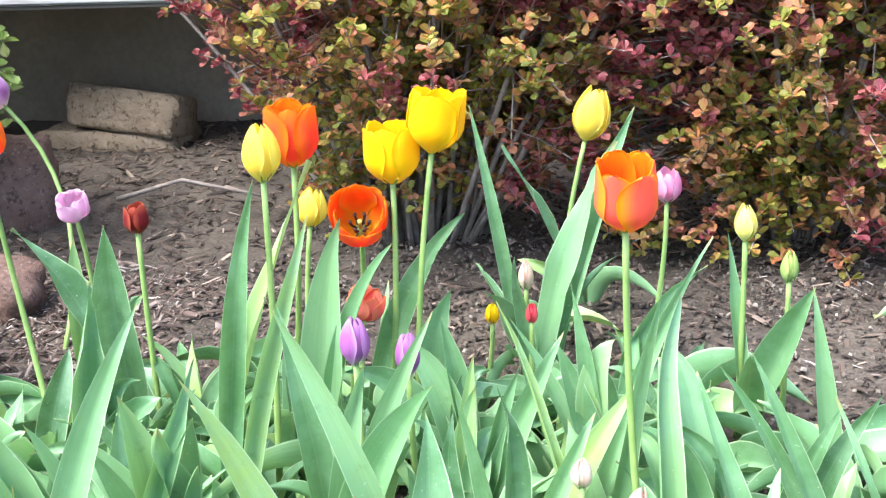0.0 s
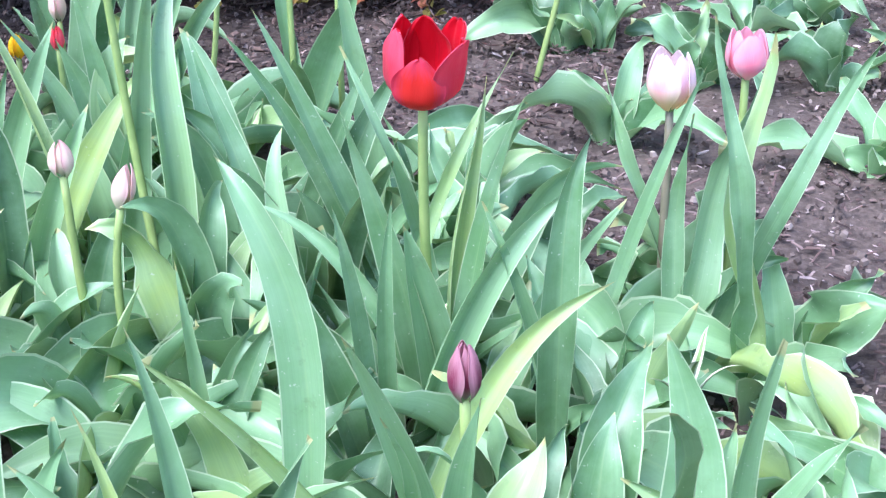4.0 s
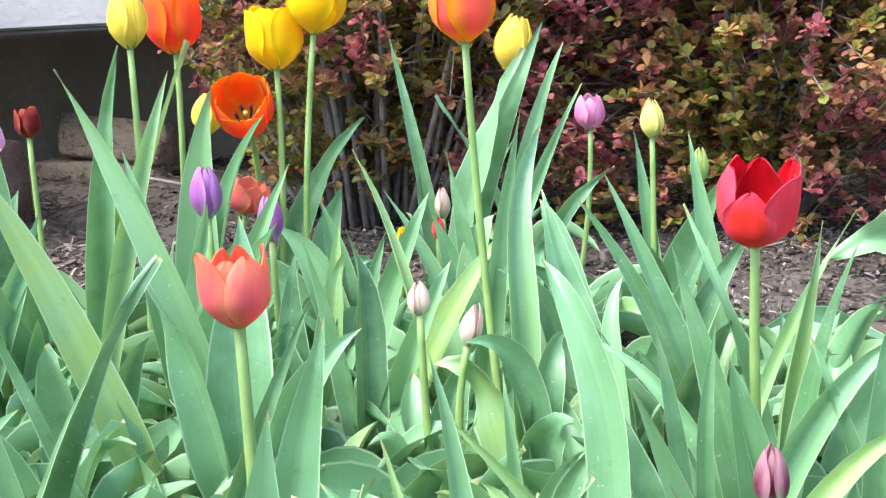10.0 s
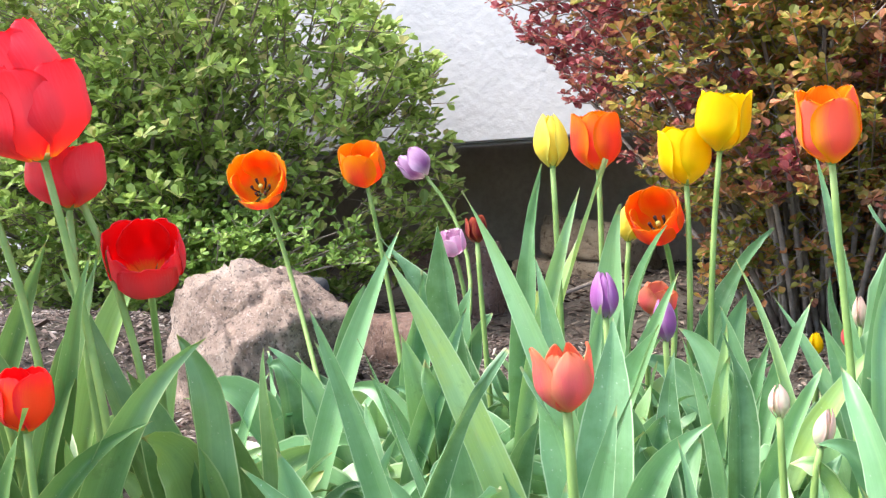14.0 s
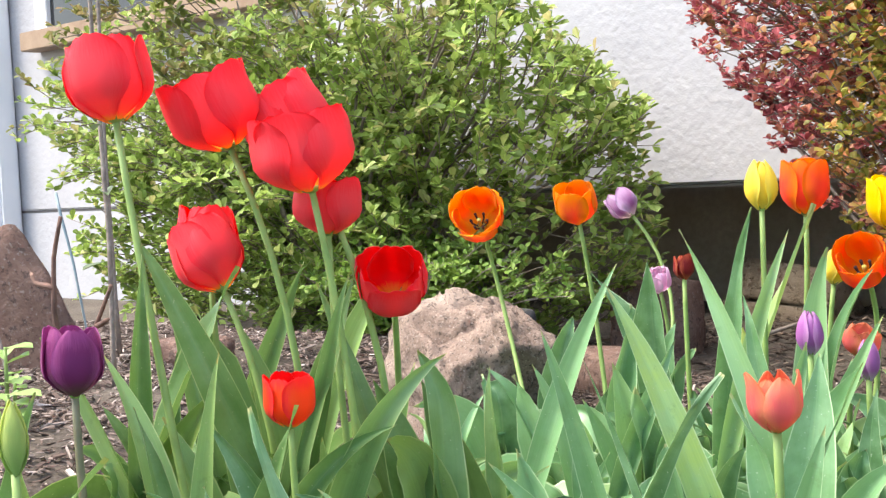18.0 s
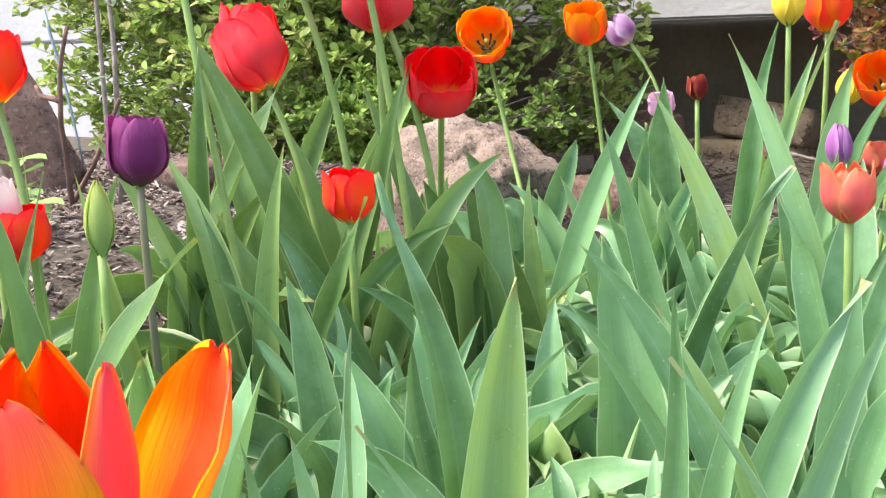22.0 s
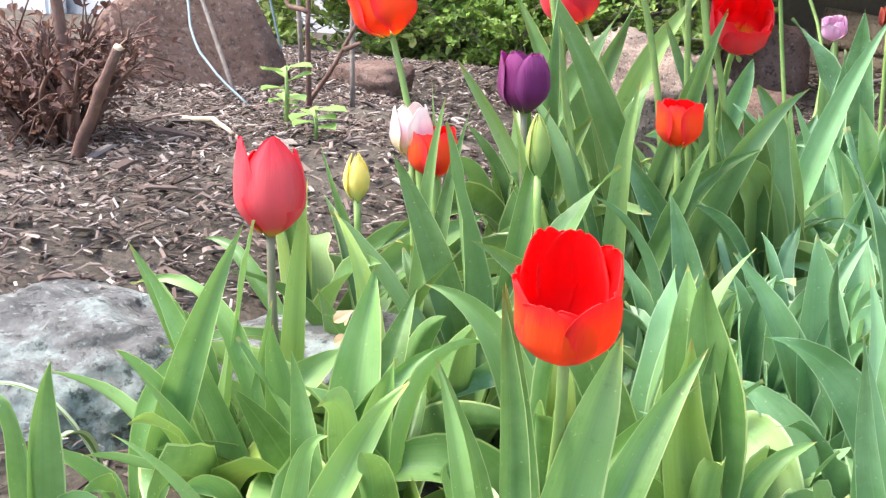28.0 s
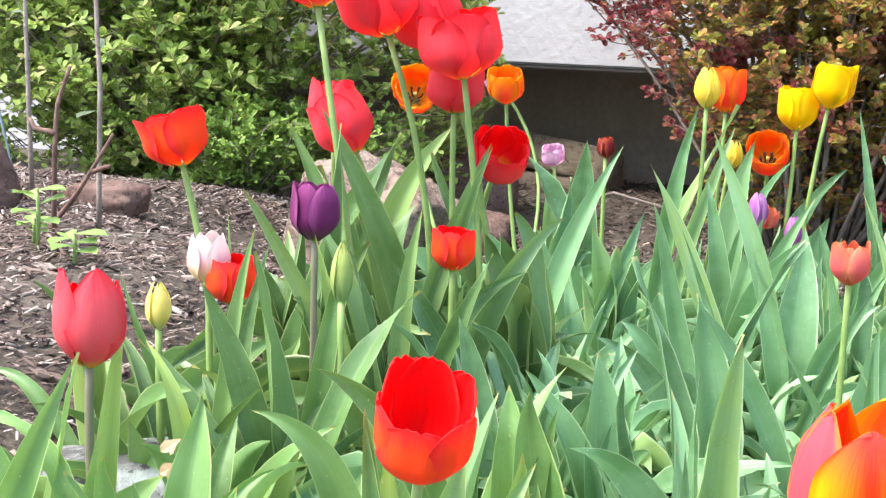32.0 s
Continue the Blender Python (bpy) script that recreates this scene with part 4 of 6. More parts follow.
def sprout(x, y, height, size, label):
    g = float(ground_z(x, y))
    th = thing("sprout", label, "seedling", "sprouts on the mulch", (x, y, g))
    v, f = tube([(0, 0, -0.01), (0.004, 0, height * 0.5), (0, 0.003, height)], [0.003, 0.0028, 0.002], 6)
    piece("stem", mesh_of("stem", v, f, STEM), th)
    rng = random.Random(int(height * 1000))
    for k in range(7):
        lv, lf = [], []
        a = k * 2.2
        small_leaf(lv, lf, Vector((0, 0, height * (0.5 + 0.08 * k))), Vector((math.cos(a), math.sin(a), rng.uniform(-0.1, 0.5))), Vector((0, -0.2, 1)), size * rng.uniform(0.7, 1.1), size * 0.6)
        piece("leaf", mesh_of("leaf", lv, lf, SPROUT, smooth=False), th)


sprout(-0.764, 0.632, 0.045, 0.042, "small green seedling on the wood chips")
sprout(-0.885, 0.70, 0.085, 0.04, "leafy green sprout beside a rose stub")
sprout(-0.92, 0.73, 0.04, 0.026, "tiny green seedling among wood chips")

def blossoms(name, label, base, count, seed):
    """Small white five-petalled flowers on the face of a hedge."""
    rng = random.Random(seed)
    verts, faces = [], []
    for _ in range(count):
        a, z = rng.uniform(math.pi * 0.95, math.pi * 1.7), rng.uniform(0.18, 0.6)
        at = Vector((base[0] + 0.44 * math.cos(a), base[1] + 0.46 * math.sin(a), base[2] + z))
        for k in range(5):
            w = k * math.pi * 0.4
            small_leaf(verts, faces, at, Vector((math.cos(w), -0.3, math.sin(w))), Vector((0, -1, 0.2)), 0.011, 0.009)
    ob = piece(name, mesh_of(name, verts, faces, BLOSSOM, smooth=False))
    tagged(ob, label, "flowers", kind="stuff")


blossoms("hedge_blossoms", "small white blossoms scattered over the hedge", (1.78, 2.3, 0.0), 60, 21)

# ---- stones ----
rock("granite_boulder", "rough pinkish-grey granite boulder in the tulip bed", (-0.815, 1.49, 0.055), (0.14, 0.115, 0.18), GRANITE, (0, 14, -25), 2, 0.2, 6, 0.45)
rock("lichen_boulder", "grey boulder with pale lichen beside the mulch", (-0.53, 0.085, 0.065), (0.15, 0.13, 0.098), LICHEN, (0, 0, 10), 5, 0.16, 6, 0.7)
rock("flat_stone", "flat grey stone at the edge of the mulch", (-0.36, 0.23, 0.10), (0.09, 0.07, 0.035), LICHEN, (0, 0, 30), 15, 0.12, 4, 0.6)
rock("leaning_boulder", "tall pinkish boulder leaning beside the house wall", (1.13, 2.5, 0.22), (0.13, 0.15, 0.45), PINKROCK, (0, -43, 12), 9, 0.2, 6, 0.42)
rock("flagstone", "broad flat weathered flagstone at the bed's edge", (1.19, 2.33, 0.03), (0.27, 0.17, 0.04), SLATE, (2, 0, -43), 4, 0.13, 6, 0.25)
rock("flagstone", "small flat grey flagstone before the leaning boulder", (0.95, 2.47, 0.045), (0.12, 0.07, 0.022), SLATE, (0, -3, -20), 14, 0.16, 5, 0.3)
rock("flagstone", "pale grey flagstone beside the hedge", (1.45, 1.80, 0.012), (0.19, 0.16, 0.035), SLATE, (0, 2, 24), 44, 0.13, 5, 0.3)
rock("pebble", "pale flat stone lying on the soil", (0.98, 1.95, 0.05), (0.028, 0.02, 0.008), SLATE, (0, 0, 20), 24, 0.2, 3, 0.5, "stone")
rock("pebble", "small pinkish stone lying on the soil", (0.96, 2.1, 0.055), (0.014, 0.012, 0.007), SANDSTONE, (0, 0, 50), 25, 0.2, 3, 0.5, "stone")
rock("stone_block", "tan cut stone lying under the overhang", (-0.95, 2.98, 0.13), (0.15, 0.07, 0.055), TANSTONE, (-14, 6, -8), 6, 0.06, 4, 0.2)
rock("stone_block", "tan cut stone at the foot of the foundation", (-1.0, 3.0, 0.055), (0.19, 0.09, 0.04), TANSTONE, (0, 0, -4), 16, 0.06, 4, 0.2)
rock("brown_stone", "brown rough stone behind the tulips", (-0.95, 2.3, 0.10), (0.10, 0.08, 0.11), SANDSTONE, (0, 0, 20), 18, 0.12, 4, 0.3)
rock("dark_block", "black block beside the boulder", (-0.86, 1.65, 0.135), (0.048, 0.046, 0.08), DARKBLOCK, (0, 0, -30), 3, 0.04, 4, 0.05)
rock("edging_stone", "flat brown edging stone behind the boulder", (-0.76, 1.82, 0.08), (0.11, 0.05, 0.05), SANDSTONE, (0, 0, -24), 12, 0.12, 4, 0.4)
rock("edging_stone", "brown edging stone under the green shrub", (-1.2, 1.22, 0.175), (0.07, 0.05, 0.03), SANDSTONE, (0, 0, 12), 21, 0.12, 4, 0.4)
rock("red_slab", "upright reddish sandstone slab leaning at the bed's edge", (-1.375, 0.95, 0.235), (0.15, 0.03, 0.14), SANDSTONE, (8, -28, 22), 30, 0.1, 4, 0.35)

# ---- house details ----
win = tagged(box("window_1", (-4.0, 2.735, 1.13), (-2.6, 2.748, 2.1), GLASS, bevel=0), "dark window above a wooden sill", "window", kind="structure")
box("window_frame", (-4.09, 2.715, 1.13), (-4.003, 2.747, 2.1), WHITE, win, "white painted frame")
box("window_sill", (-4.12, 2.66, 1.05), (-2.5, 2.747, 1.125), SILL, win, "brown wooden sill")
pipe = tagged(box("downspout", (-4.42, 2.64, 0.0), (-4.32, 2.745, 3.0), WHITE, bevel=0.015), "white painted downspout on the wall", "pipe")

# ---- flowering tulips ----
RED = "tall red tulip with a full bloom"
tulip((0.218, 1.083, 0.394), "flame", "orange tulip with yellow edges and a pink flame", 0.063, 0.051, 0.98, (0.245, 1.06), (0.0, -0.14, 1), spin=30, front=(0, -1, 0.9))
tulip((0.169, 1.69, 0.336), "lemon", "closed pale yellow tulip leaning on its stem", 0.07, 0.046, 0.45, (0.13, 1.66), (0.25, 0, 1), 20)
tulip((0.273, 1.655, 0.262), "mauve", "small pink tulip on a thin stem", 0.042, 0.034, 0.7, (0.245, 1.65), spin=10)
tulip((0.353, 1.459, 0.27), "cream_bud", "slim closed yellow tulip on a straight stem", 0.042, 0.024, 0.25, (0.35, 1.46), spin=40, bud=True)
tulip((0.402, 1.454, 0.222), "bud_green", "green tulip bud beside a yellow one", 0.037, 0.018, 0.25, (0.40, 1.46))
tulip((-0.131, 1.347, 0.387), "fire", "orange-red tulip, open at the top", 0.068, 0.055, 0.92, (-0.165, 1.35), spin=15)
tulip((-0.135, 1.243, 0.397), "lemon", "tall closed yellow tulip", 0.058, 0.036, 0.35, (-0.15, 1.25), spin=35)
tulip((-0.141, 1.44, 0.293), "lemon", "half closed pale yellow tulip", 0.046, 0.034, 0.4, (-0.145, 1.45), (0.15, 0, 1), 10)
tulip((-0.026, 1.355, 0.366), "yellow", "bright yellow tulip with an open cup", 0.064, 0.055, 0.98, (-0.05, 1.35), spin=0)
tulip((0.018, 1.348, 0.401), "yellow", "bright yellow tulip touching its twin", 0.066, 0.058, 0.92, (-0.01, 1.35), (0.15, 0.0, 1), 25)
tulip((-0.068, 1.375, 0.308), "fire", "wide open orange tulip with dark anthers", 0.052, 0.058, 1.08, (-0.09, 1.37), (0.15, -0.9, 0.75), 0, True)
tulip((-0.030, 1.138, 0.247), "violet", "violet tulip bud among leaves", 0.046, 0.026, 0.35, (-0.02, 1.15), spin=30)
tulip((0.010, 1.19, 0.215), "violet", "slim violet tulip bud between leaves", 0.044, 0.022, 0.35, (0.015, 1.2))
tulip((-0.064, 1.332, 0.219), "peach", "coral tulip hidden among leaves", 0.035, 0.04, 0.9, (-0.06, 1.34), (0.3, 0, 1))
tulip((0.058, 1.529, 0.141), "yellow", "tiny yellow tulip bud near the soil", 0.026, 0.015, 0.3, (0.04, 1.53))
tulip((0.096, 1.589, 0.165), "bud_pale", "pale pink closed bud under the shrub", 0.038, 0.017, 0.25, (0.095, 1.59))
tulip((0.110, 1.481, 0.160), "rose", "small rose bud close to the soil", 0.026, 0.012, 0.3, (0.105, 1.48))
tulip((-0.197, 1.298, 0.204), "bud_green", "slim green bud among leaves", 0.046, 0.016, 0.2, (-0.195, 1.3))
tulip((0.627, 1.016, 0.211), "blush", "pale pink and cream striped tulip", 0.044, 0.033, 0.72, (0.628, 1.02), spin=20, dark=True)
tulip((0.695, 1.046, 0.222), "pink", "soft pink tulip among wavy leaves", 0.038, 0.03, 0.75, (0.69, 1.05), spin=50)
tulip((0.715, 1.66, 0.272), "bud_green", "tall green bud on a bent stem", 0.04, 0.02, 0.25, (0.65, 1.66), (0.3, 0, 1))
tulip((0.428, 0.702, 0.165), "bud_plum", "plum striped closed bud", 0.034, 0.016, 0.3, (0.428, 0.705))
tulip((0.182, 1.024, 0.185), "bud_pale", "small striped cream bud", 0.028, 0.016, 0.25, (0.185, 1.03))
tulip((0.223, 0.999, 0.168), "bud_pale", "slim white and pink bud", 0.034, 0.015, 0.25, (0.225, 1.005), (0.25, 0, 1))
tulip((-0.328, 1.386, 0.300), "maroon", "small dark red tulip, half open", 0.034, 0.026, 0.8, (-0.325, 1.39))
tulip((-0.486, 1.576, 0.262), "pale_pink", "pale pink double tulip", 0.036, 0.04, 0.95, (-0.48, 1.58), (0, -0.4, 1))
tulip((-0.672, 1.79, 0.372), "lilac", "lilac and white tulip on a leaning stem", 0.054, 0.052, 0.75, (-0.57, 1.66), (-0.55, -0.3, 0.8))
tulip((-0.516, 1.413, 0.378), "orange", "orange tulip open to the light", 0.056, 0.058, 1.0, (-0.465, 1.4), (0.1, -0.4, 1), 10, True)
tulip((-0.668, 1.372, 0.376), "orange", "open orange tulip on a bowed stem", 0.056, 0.07, 1.15, (-0.54, 1.33), (0.45, -0.75, 0.5), 0, True)
tulip((-0.249, 0.741, 0.336), "red", "open red tulip with a yellow heart", 0.052, 0.06, 1.0, (-0.25, 0.73), (0.5, -0.55, 0.8), 0)
tulip((-0.225, 0.586, 0.251), "orange_red", "short orange-red tulip, square cup", 0.044, 0.041, 0.95, (-0.225, 0.6), spin=20)
tulip((-0.246, 0.643, 0.445), "red", RED + " and rounded petals", 0.07, 0.085, 0.92, (-0.215, 0.66), (-0.1, -0.15, 1), 10, thick=0.0033)
tulip((-0.296, 0.685, 0.474), "red", RED + " behind its neighbours", 0.074, 0.078, 0.92, (-0.235, 0.70), (-0.35, -0.3, 1), 40)
tulip((-0.278, 0.69, 0.405), "red", RED + " under a taller bloom", 0.05, 0.06, 0.9, (-0.25, 0.70), (0, 0, 1), 40)
tulip((-0.351, 0.52, 0.512), "red", RED + " on a long pale stem", 0.071, 0.07, 0.9, (-0.285, 0.55), (-0.18, 0, 1), 0, thick=0.0033)
tulip((-0.325, 0.62, 0.487), "red", RED + " leaning to its neighbour", 0.072, 0.08, 0.98, (-0.27, 0.62), (-0.25, -0.3, 1), 15, thick=0.0033)
tulip((-0.371, 0.639, 0.358), "red", "red tulip leaning on a pale stem", 0.068, 0.064, 0.85, (-0.33, 0.66), (-0.5, -0.1, 1), 30)
tulip((-0.408, 0.655, 0.372), "red", "red tulip half hidden by stems", 0.064, 0.055, 0.75, (-0.37, 0.66), spin=10)
tulip((-0.296, 0.430, 0.296), "purple", "deep purple tulip on a dark stem", 0.054, 0.044, 0.82, (-0.305, 0.45), dark=True)
tulip((-0.351, 0.340, 0.262), "blush", "small white and pink tulip", 0.046, 0.036, 0.72, (-0.345, 0.345), spin=20)
tulip((-0.330, 0.345, 0.247), "orange_red", "orange-red tulip behind a pale one", 0.042, 0.042, 0.9, (-0.33, 0.35), spin=30)
tulip((-0.207, 0.326, 0.265), "bud_green", "green bud beside tall leaves", 0.05, 0.018, 0.2, (-0.193, 0.318))
tulip((-0.354, 0.272, 0.234), "cream_bud", "small yellow-green tulip bud near the mulch", 0.04, 0.02, 0.25, (-0.343, 0.268))
tulip((-0.418, 0.391, 0.360), "orange_red", "wide open orange-red tulip on a tall stem", 0.052, 0.058, 1.05, (-0.375, 0.385), (-0.25, -0.1, 1), 15)


def shaped_tulip(at, foot, facing, axis, label, kinds, inside, ruffle, dark=False):
    """A bloom whose petals are set one by one. kinds: each petal's turn from the one in front, lean outward, height, radius, mouth, half width in
    degrees, colour, belly, bluntness, tip, lift and curl."""
    SEED[0] += 1
    root = Vector((foot[0], foot[1], float(ground_z(*foot)) - 0.01))
    th = thing("tulip", label, "tulip", "tulips of the bed", root)
    local, axis = Vector(at) - root, Vector(axis).normalized()
    stem_of(th, (0, 0, 0), local, axis, STEM_DARK if dark else STEM, 0.0034)
    bloom = bloom_of(th, local, axis, 2 * kinds[0][3])
    tilt = Vector((0, 0, 1)).rotation_difference(axis).to_matrix().to_4x4()
    for k, (turn, lean, high, wide, mouth, half, colour, belly, blunt, tip, lift, curl) in enumerate(kinds):
        me = petal_mesh(high, wide, mouth, radians(half), (PETALS[colour], PETALS[inside]), tip, lift, curl, 17, 13, SEED[0] * 7 + k, belly, blunt, 0.5, ruffle)
        ob = piece("petal", me, bloom)
        ob.matrix_local = Matrix.Translation(local) @ tilt @ pose(0, 0, 0, 0, 0, facing + turn) @ pose(0, 0, 0, lean, 0, 0)
    v, f = tube([(0, 0, 0.002), (0, 0, 0.010), (0, 0, 0.013)], [0.003, 0.0025, 0.0036])
    ob = piece("pistil", mesh_of("pistil", v, f, PISTIL), bloom, "pale yellow pistil")
    ob.matrix_local = Matrix.Translation(local) @ tilt
    return th


shaped_tulip((0.246, -0.026, 0.267), (0.236, -0.033), 41, (0.04, 0.06, 1), "wide orange and yellow tulip with folded-out petals", (
    (-6, -2, 0.0615, 0.0245, 0.82, 58, "flame_front", 0.42, 2.0, 0.05, 0.0015, 0.0),
    (-74, 2, 0.067, 0.0225, 0.62, 46, "flame_side", 0.40, 2.2, 0.05, 0.0, -0.12),
    (70, 3, 0.069, 0.0215, 0.72, 38, "flame_side", 0.40, 2.0, 0.05, 0.0, 0.0),
    (172, 1, 0.070, 0.023, 0.45, 50, "flame_side", 0.45, 2.6, 0.05, -0.001, -0.2),
    (-132, 0, 0.068, 0.022, 0.50, 44, "flame_side", 0.45, 2.4, 0.05, 0.0, -0.1),
    (118, 17, 0.077, 0.0275, 1.14, 54, "flame_front", 0.36, 3.6, 0.12, 0.0005, -0.3),
), "flame_inside", 0.07)
shaped_tulip((0.431, 0.9, 0.262), (0.438, 0.895), -8, (0.02, -0.16, 1), "dark red tulip with ruffled petals", (
    (-6, 3, 0.042, 0.0232, 0.84, 42, "crimson", 0.42, 1.7, 0.03, 0.0018, 0.0),
    (-72, 2, 0.053, 0.0222, 0.84, 48, "crimson_side", 0.42, 2.4, 0.10, 0.001, -0.15),
    (60, 5, 0.052, 0.0222, 0.95, 50, "crimson_side", 0.42, 3.0, 0.15, 0.001, 0.12),
    (178, 3, 0.053, 0.0208, 0.86, 50, "crimson", 0.42, 2.6, 0.10, 0.0, -0.1),
    (120, 5, 0.055, 0.0208, 0.92, 46, "crimson_side", 0.42, 2.4, 0.08, 0.0, 0.05),
    (-128, 3, 0.056, 0.0208, 0.80, 46, "crimson_side", 0.42, 2.2, 0.06, 0.0, -0.1),
), "dark_inside", 0.13)
shaped_tulip((0.149, 0.713, 0.258), (0.15, 0.705), 24, (0.0, -0.03, 1), "coral tulip with pointed folded petals", (
    (20, 1, 0.041, 0.0182, 0.80, 52, "peach", 0.45, 1.9, 0.04, 0.001, -0.1),
    (-58, 4, 0.046, 0.0175, 0.92, 46, "peach", 0.45, 1.8, 0.03, 0.001, 0.1),
    (86, 3, 0.045, 0.0175, 0.78, 44, "peach", 0.45, 1.8, 0.04, 0.0, 0.0),
    (150, 0, 0.043, 0.0165, 0.55, 44, "peach", 0.45, 2.2, 0.06, 0.0, -0.15),
    (-148, 1, 0.042, 0.0165, 0.62, 42, "peach", 0.45, 2.0, 0.05, 0.0, -0.1),
    (-22, 0, 0.039, 0.0168, 0.74, 46, "peach", 0.45, 2.2, 0.06, 0.0, 0.0),
), "peach", 0.06)
shaped_tulip((-0.302, 0.124, 0.242), (-0.297, 0.130), 44, (0.03, 0.0, 1), "pink-red tulip with a tall cup", (
    (12, 0, 0.074, 0.0252, 0.58, 60, "rose", 0.40, 2.0, 0.04, 0.0012, -0.05),
    (78, 1, 0.064, 0.0245, 0.70, 52, "rose", 0.40, 2.4, 0.05, 0.0006, 0.0),
    (-76, 1, 0.073, 0.0245, 0.80, 54, "rose", 0.40, 2.0, 0.04, 0.0008, 0.0),
    (178, 0, 0.060, 0.0235, 0.55, 54, "rose", 0.40, 2.4, 0.06, 0.0, -0.1),
    (124, 0, 0.061, 0.0235, 0.60, 50, "rose", 0.40, 2.4, 0.06, 0.0, 0.0),
    (-126, 0, 0.060, 0.0235, 0.62, 50, "rose", 0.40, 2.4, 0.06, 0.0, 0.0),
), "dark_inside", 0.04, True)
shaped_tulip((-0.002, 0.062, 0.230), (-0.075, 0.12), 30, (0.16, -0.20, 1), "bright red open tulip with rounded petals", (
    (-16, 1, 0.050, 0.0272, 1.0, 54, "orange_red", 0.50, 3.4, 0.30, 0.001, 0.0),
    (50, 2, 0.054, 0.0272, 1.02, 50, "orange_red", 0.50, 3.4, 0.30, 0.001, 0.0),
    (-82, 1, 0.056, 0.0272, 1.0, 50, "orange_red", 0.50, 3.4, 0.30, 0.0006, 0.0),
    (116, 2, 0.065, 0.0262, 1.02, 50, "orange_red", 0.50, 4.2, 0.34, 0.0, 0.0),
    (-140, 1, 0.070, 0.0262, 0.96, 50, "orange_red", 0.50, 4.2, 0.34, 0.0, 0.0),
    (174, 1, 0.068, 0.0262, 0.96, 52, "orange_red", 0.50, 4.2, 0.34, 0.0, 0.0),
), "red_inside", 0.06)

# ---- small finds in the bed ----


def withered_leaf(x, y, z, label):
    th = thing("withered_leaf", label, "dead leaf", "", (x, y, z))
    rng = random.Random(5)
    for k in range(3):
        lv, lf = [], []
        for i in range(4):
            small_leaf(lv, lf, Vector((rng.uniform(-0.008, 0.008), 0, -0.018 * i)), Vector((rng.uniform(-1, 1), rng.uniform(-1, 1), -0.6)), Vector((0, -1, 0.4)), 0.017, 0.01)
        piece("scrap", mesh_of("scrap", lv, lf, DRY, smooth=False), th)


withered_leaf(-0.222, 0.125, 0.2, "brown shrivelled leaf hanging among green ones")


def striped_grass(x, y, ends, label):
    g = float(ground_z(x, y))
    root = Vector((x, y, g - 0.005))
    th = thing("striped_grass", label, "grass", "", root)
    for k, (ex, ey, ez) in enumerate(ends):
        me = leaf_mesh((0, 0, 0), Vector((ex, ey, ez)) - root, 0.009, 0.4, 0.5, 0, 10 * k, 900 + k)
        me.materials.clear()
        me.materials.append(STRIPED)
        piece("blade", me, th)


striped_grass(0.0, 0.21, [(0.16, 0.15, 0.06), (0.13, 0.10, 0.05), (0.18, 0.22, 0.08), (0.08, 0.08, 0.04)], "green and white striped grass blades")
striped_grass(-0.13, 0.17, [(-0.02, 0.10, 0.06), (-0.03, 0.14, 0.09), (0.02, 0.18, 0.05)], "green and white striped grass blades")
striped_grass(-0.38, 0.02, [(-0.45, -0.05, 0.14), (-0.33, -0.06, 0.12)], "thin yellowish grass blades beside the boulder")
striped_grass(0.6, 0.86, [(0.63, 0.84, 0.09), (0.6, 0.83, 0.1), (0.57, 0.85, 0.08), (0.62, 0.88, 0.1)], "thin green grass blades in bare soil")

# ---- leafy plants ----


def in_bed(x, y):
    if x < (-0.55 if 1.0 < y < 1.42 else -0.42) or x > 0.74 or y > 1.5 or y < 0.02 + 0.7 * max(0.0, x - 0.1):
        return False
    if x < -0.30 and y < 0.26 or x < -0.36 and 0.75 < y < 1.05:
        return False
    return not (x > 0.3 and y > 1.36) and not (x > 0.58 and y > 0.84)


def fill_bed():
    rng = random.Random(41)
    done = []
    tries = 0
    while len(done) < 185 and tries < 9000:
        tries += 1
        x, y = rng.uniform(-0.55, 0.75), rng.uniform(0.0, 1.52)
        if not in_bed(x, y) or any((x - a) ** 2 + (y - b) ** 2 < 0.053 ** 2 for a, b in done):
            continue
        done.append((x, y))
        if rng.random() < 0.36:
            leafy_plant(x, y, random_leaves(rng, x, y, rng.choice((5, 6, 7)), 0.05, 0.12, 0.15), "tulip plant with broad drooping green leaves")
        else:
            tall = 0.05 if x < -0.05 and y < 0.8 else 0.0
            leafy_plant(x, y, random_leaves(rng, x, y, rng.choice((6, 7, 8)), 0.09 + tall, 0.19 + tall, 0.13))


fill_bed()

# ---- plants with tall leaves ----
leafy_plant(-0.113, 1.294, [
    (-0.066, 1.263, 0.351, 0.049, 0.15, -85),
    (-0.012, 1.261, 0.327, 0.033, 0.20, -106),
])
leafy_plant(0.013, 1.386, [
    (0.029, 1.378, 0.237, 0.037, 0.30, -90),
])
leafy_plant(0.100, 1.520, [
    (0.229, 1.569, 0.398, 0.038, 0.10, -70),
    (0.209, 1.536, 0.368, 0.040, 0.12, -111),
    (0.090, 1.488, 0.240, 0.024, 0.10, -82),
    (0.188, 1.583, 0.261, 0.035, 0.05, -106),
])
leafy_plant(0.245, 1.060, [
    (0.268, 1.144, 0.319, 0.034, 0.30, -60),
])
leafy_plant(0.360, 1.460, [
    (0.333, 1.456, 0.284, 0.022, 0.05, -70),
    (0.425, 1.409, 0.232, 0.056, 0.10, -122),
    (0.353, 1.358, 0.171, 0.045, 0.15, -87),
])
leafy_plant(-0.325, 1.390, [
    (-0.470, 1.369, 0.310, 0.049, 0.15, -34),
])
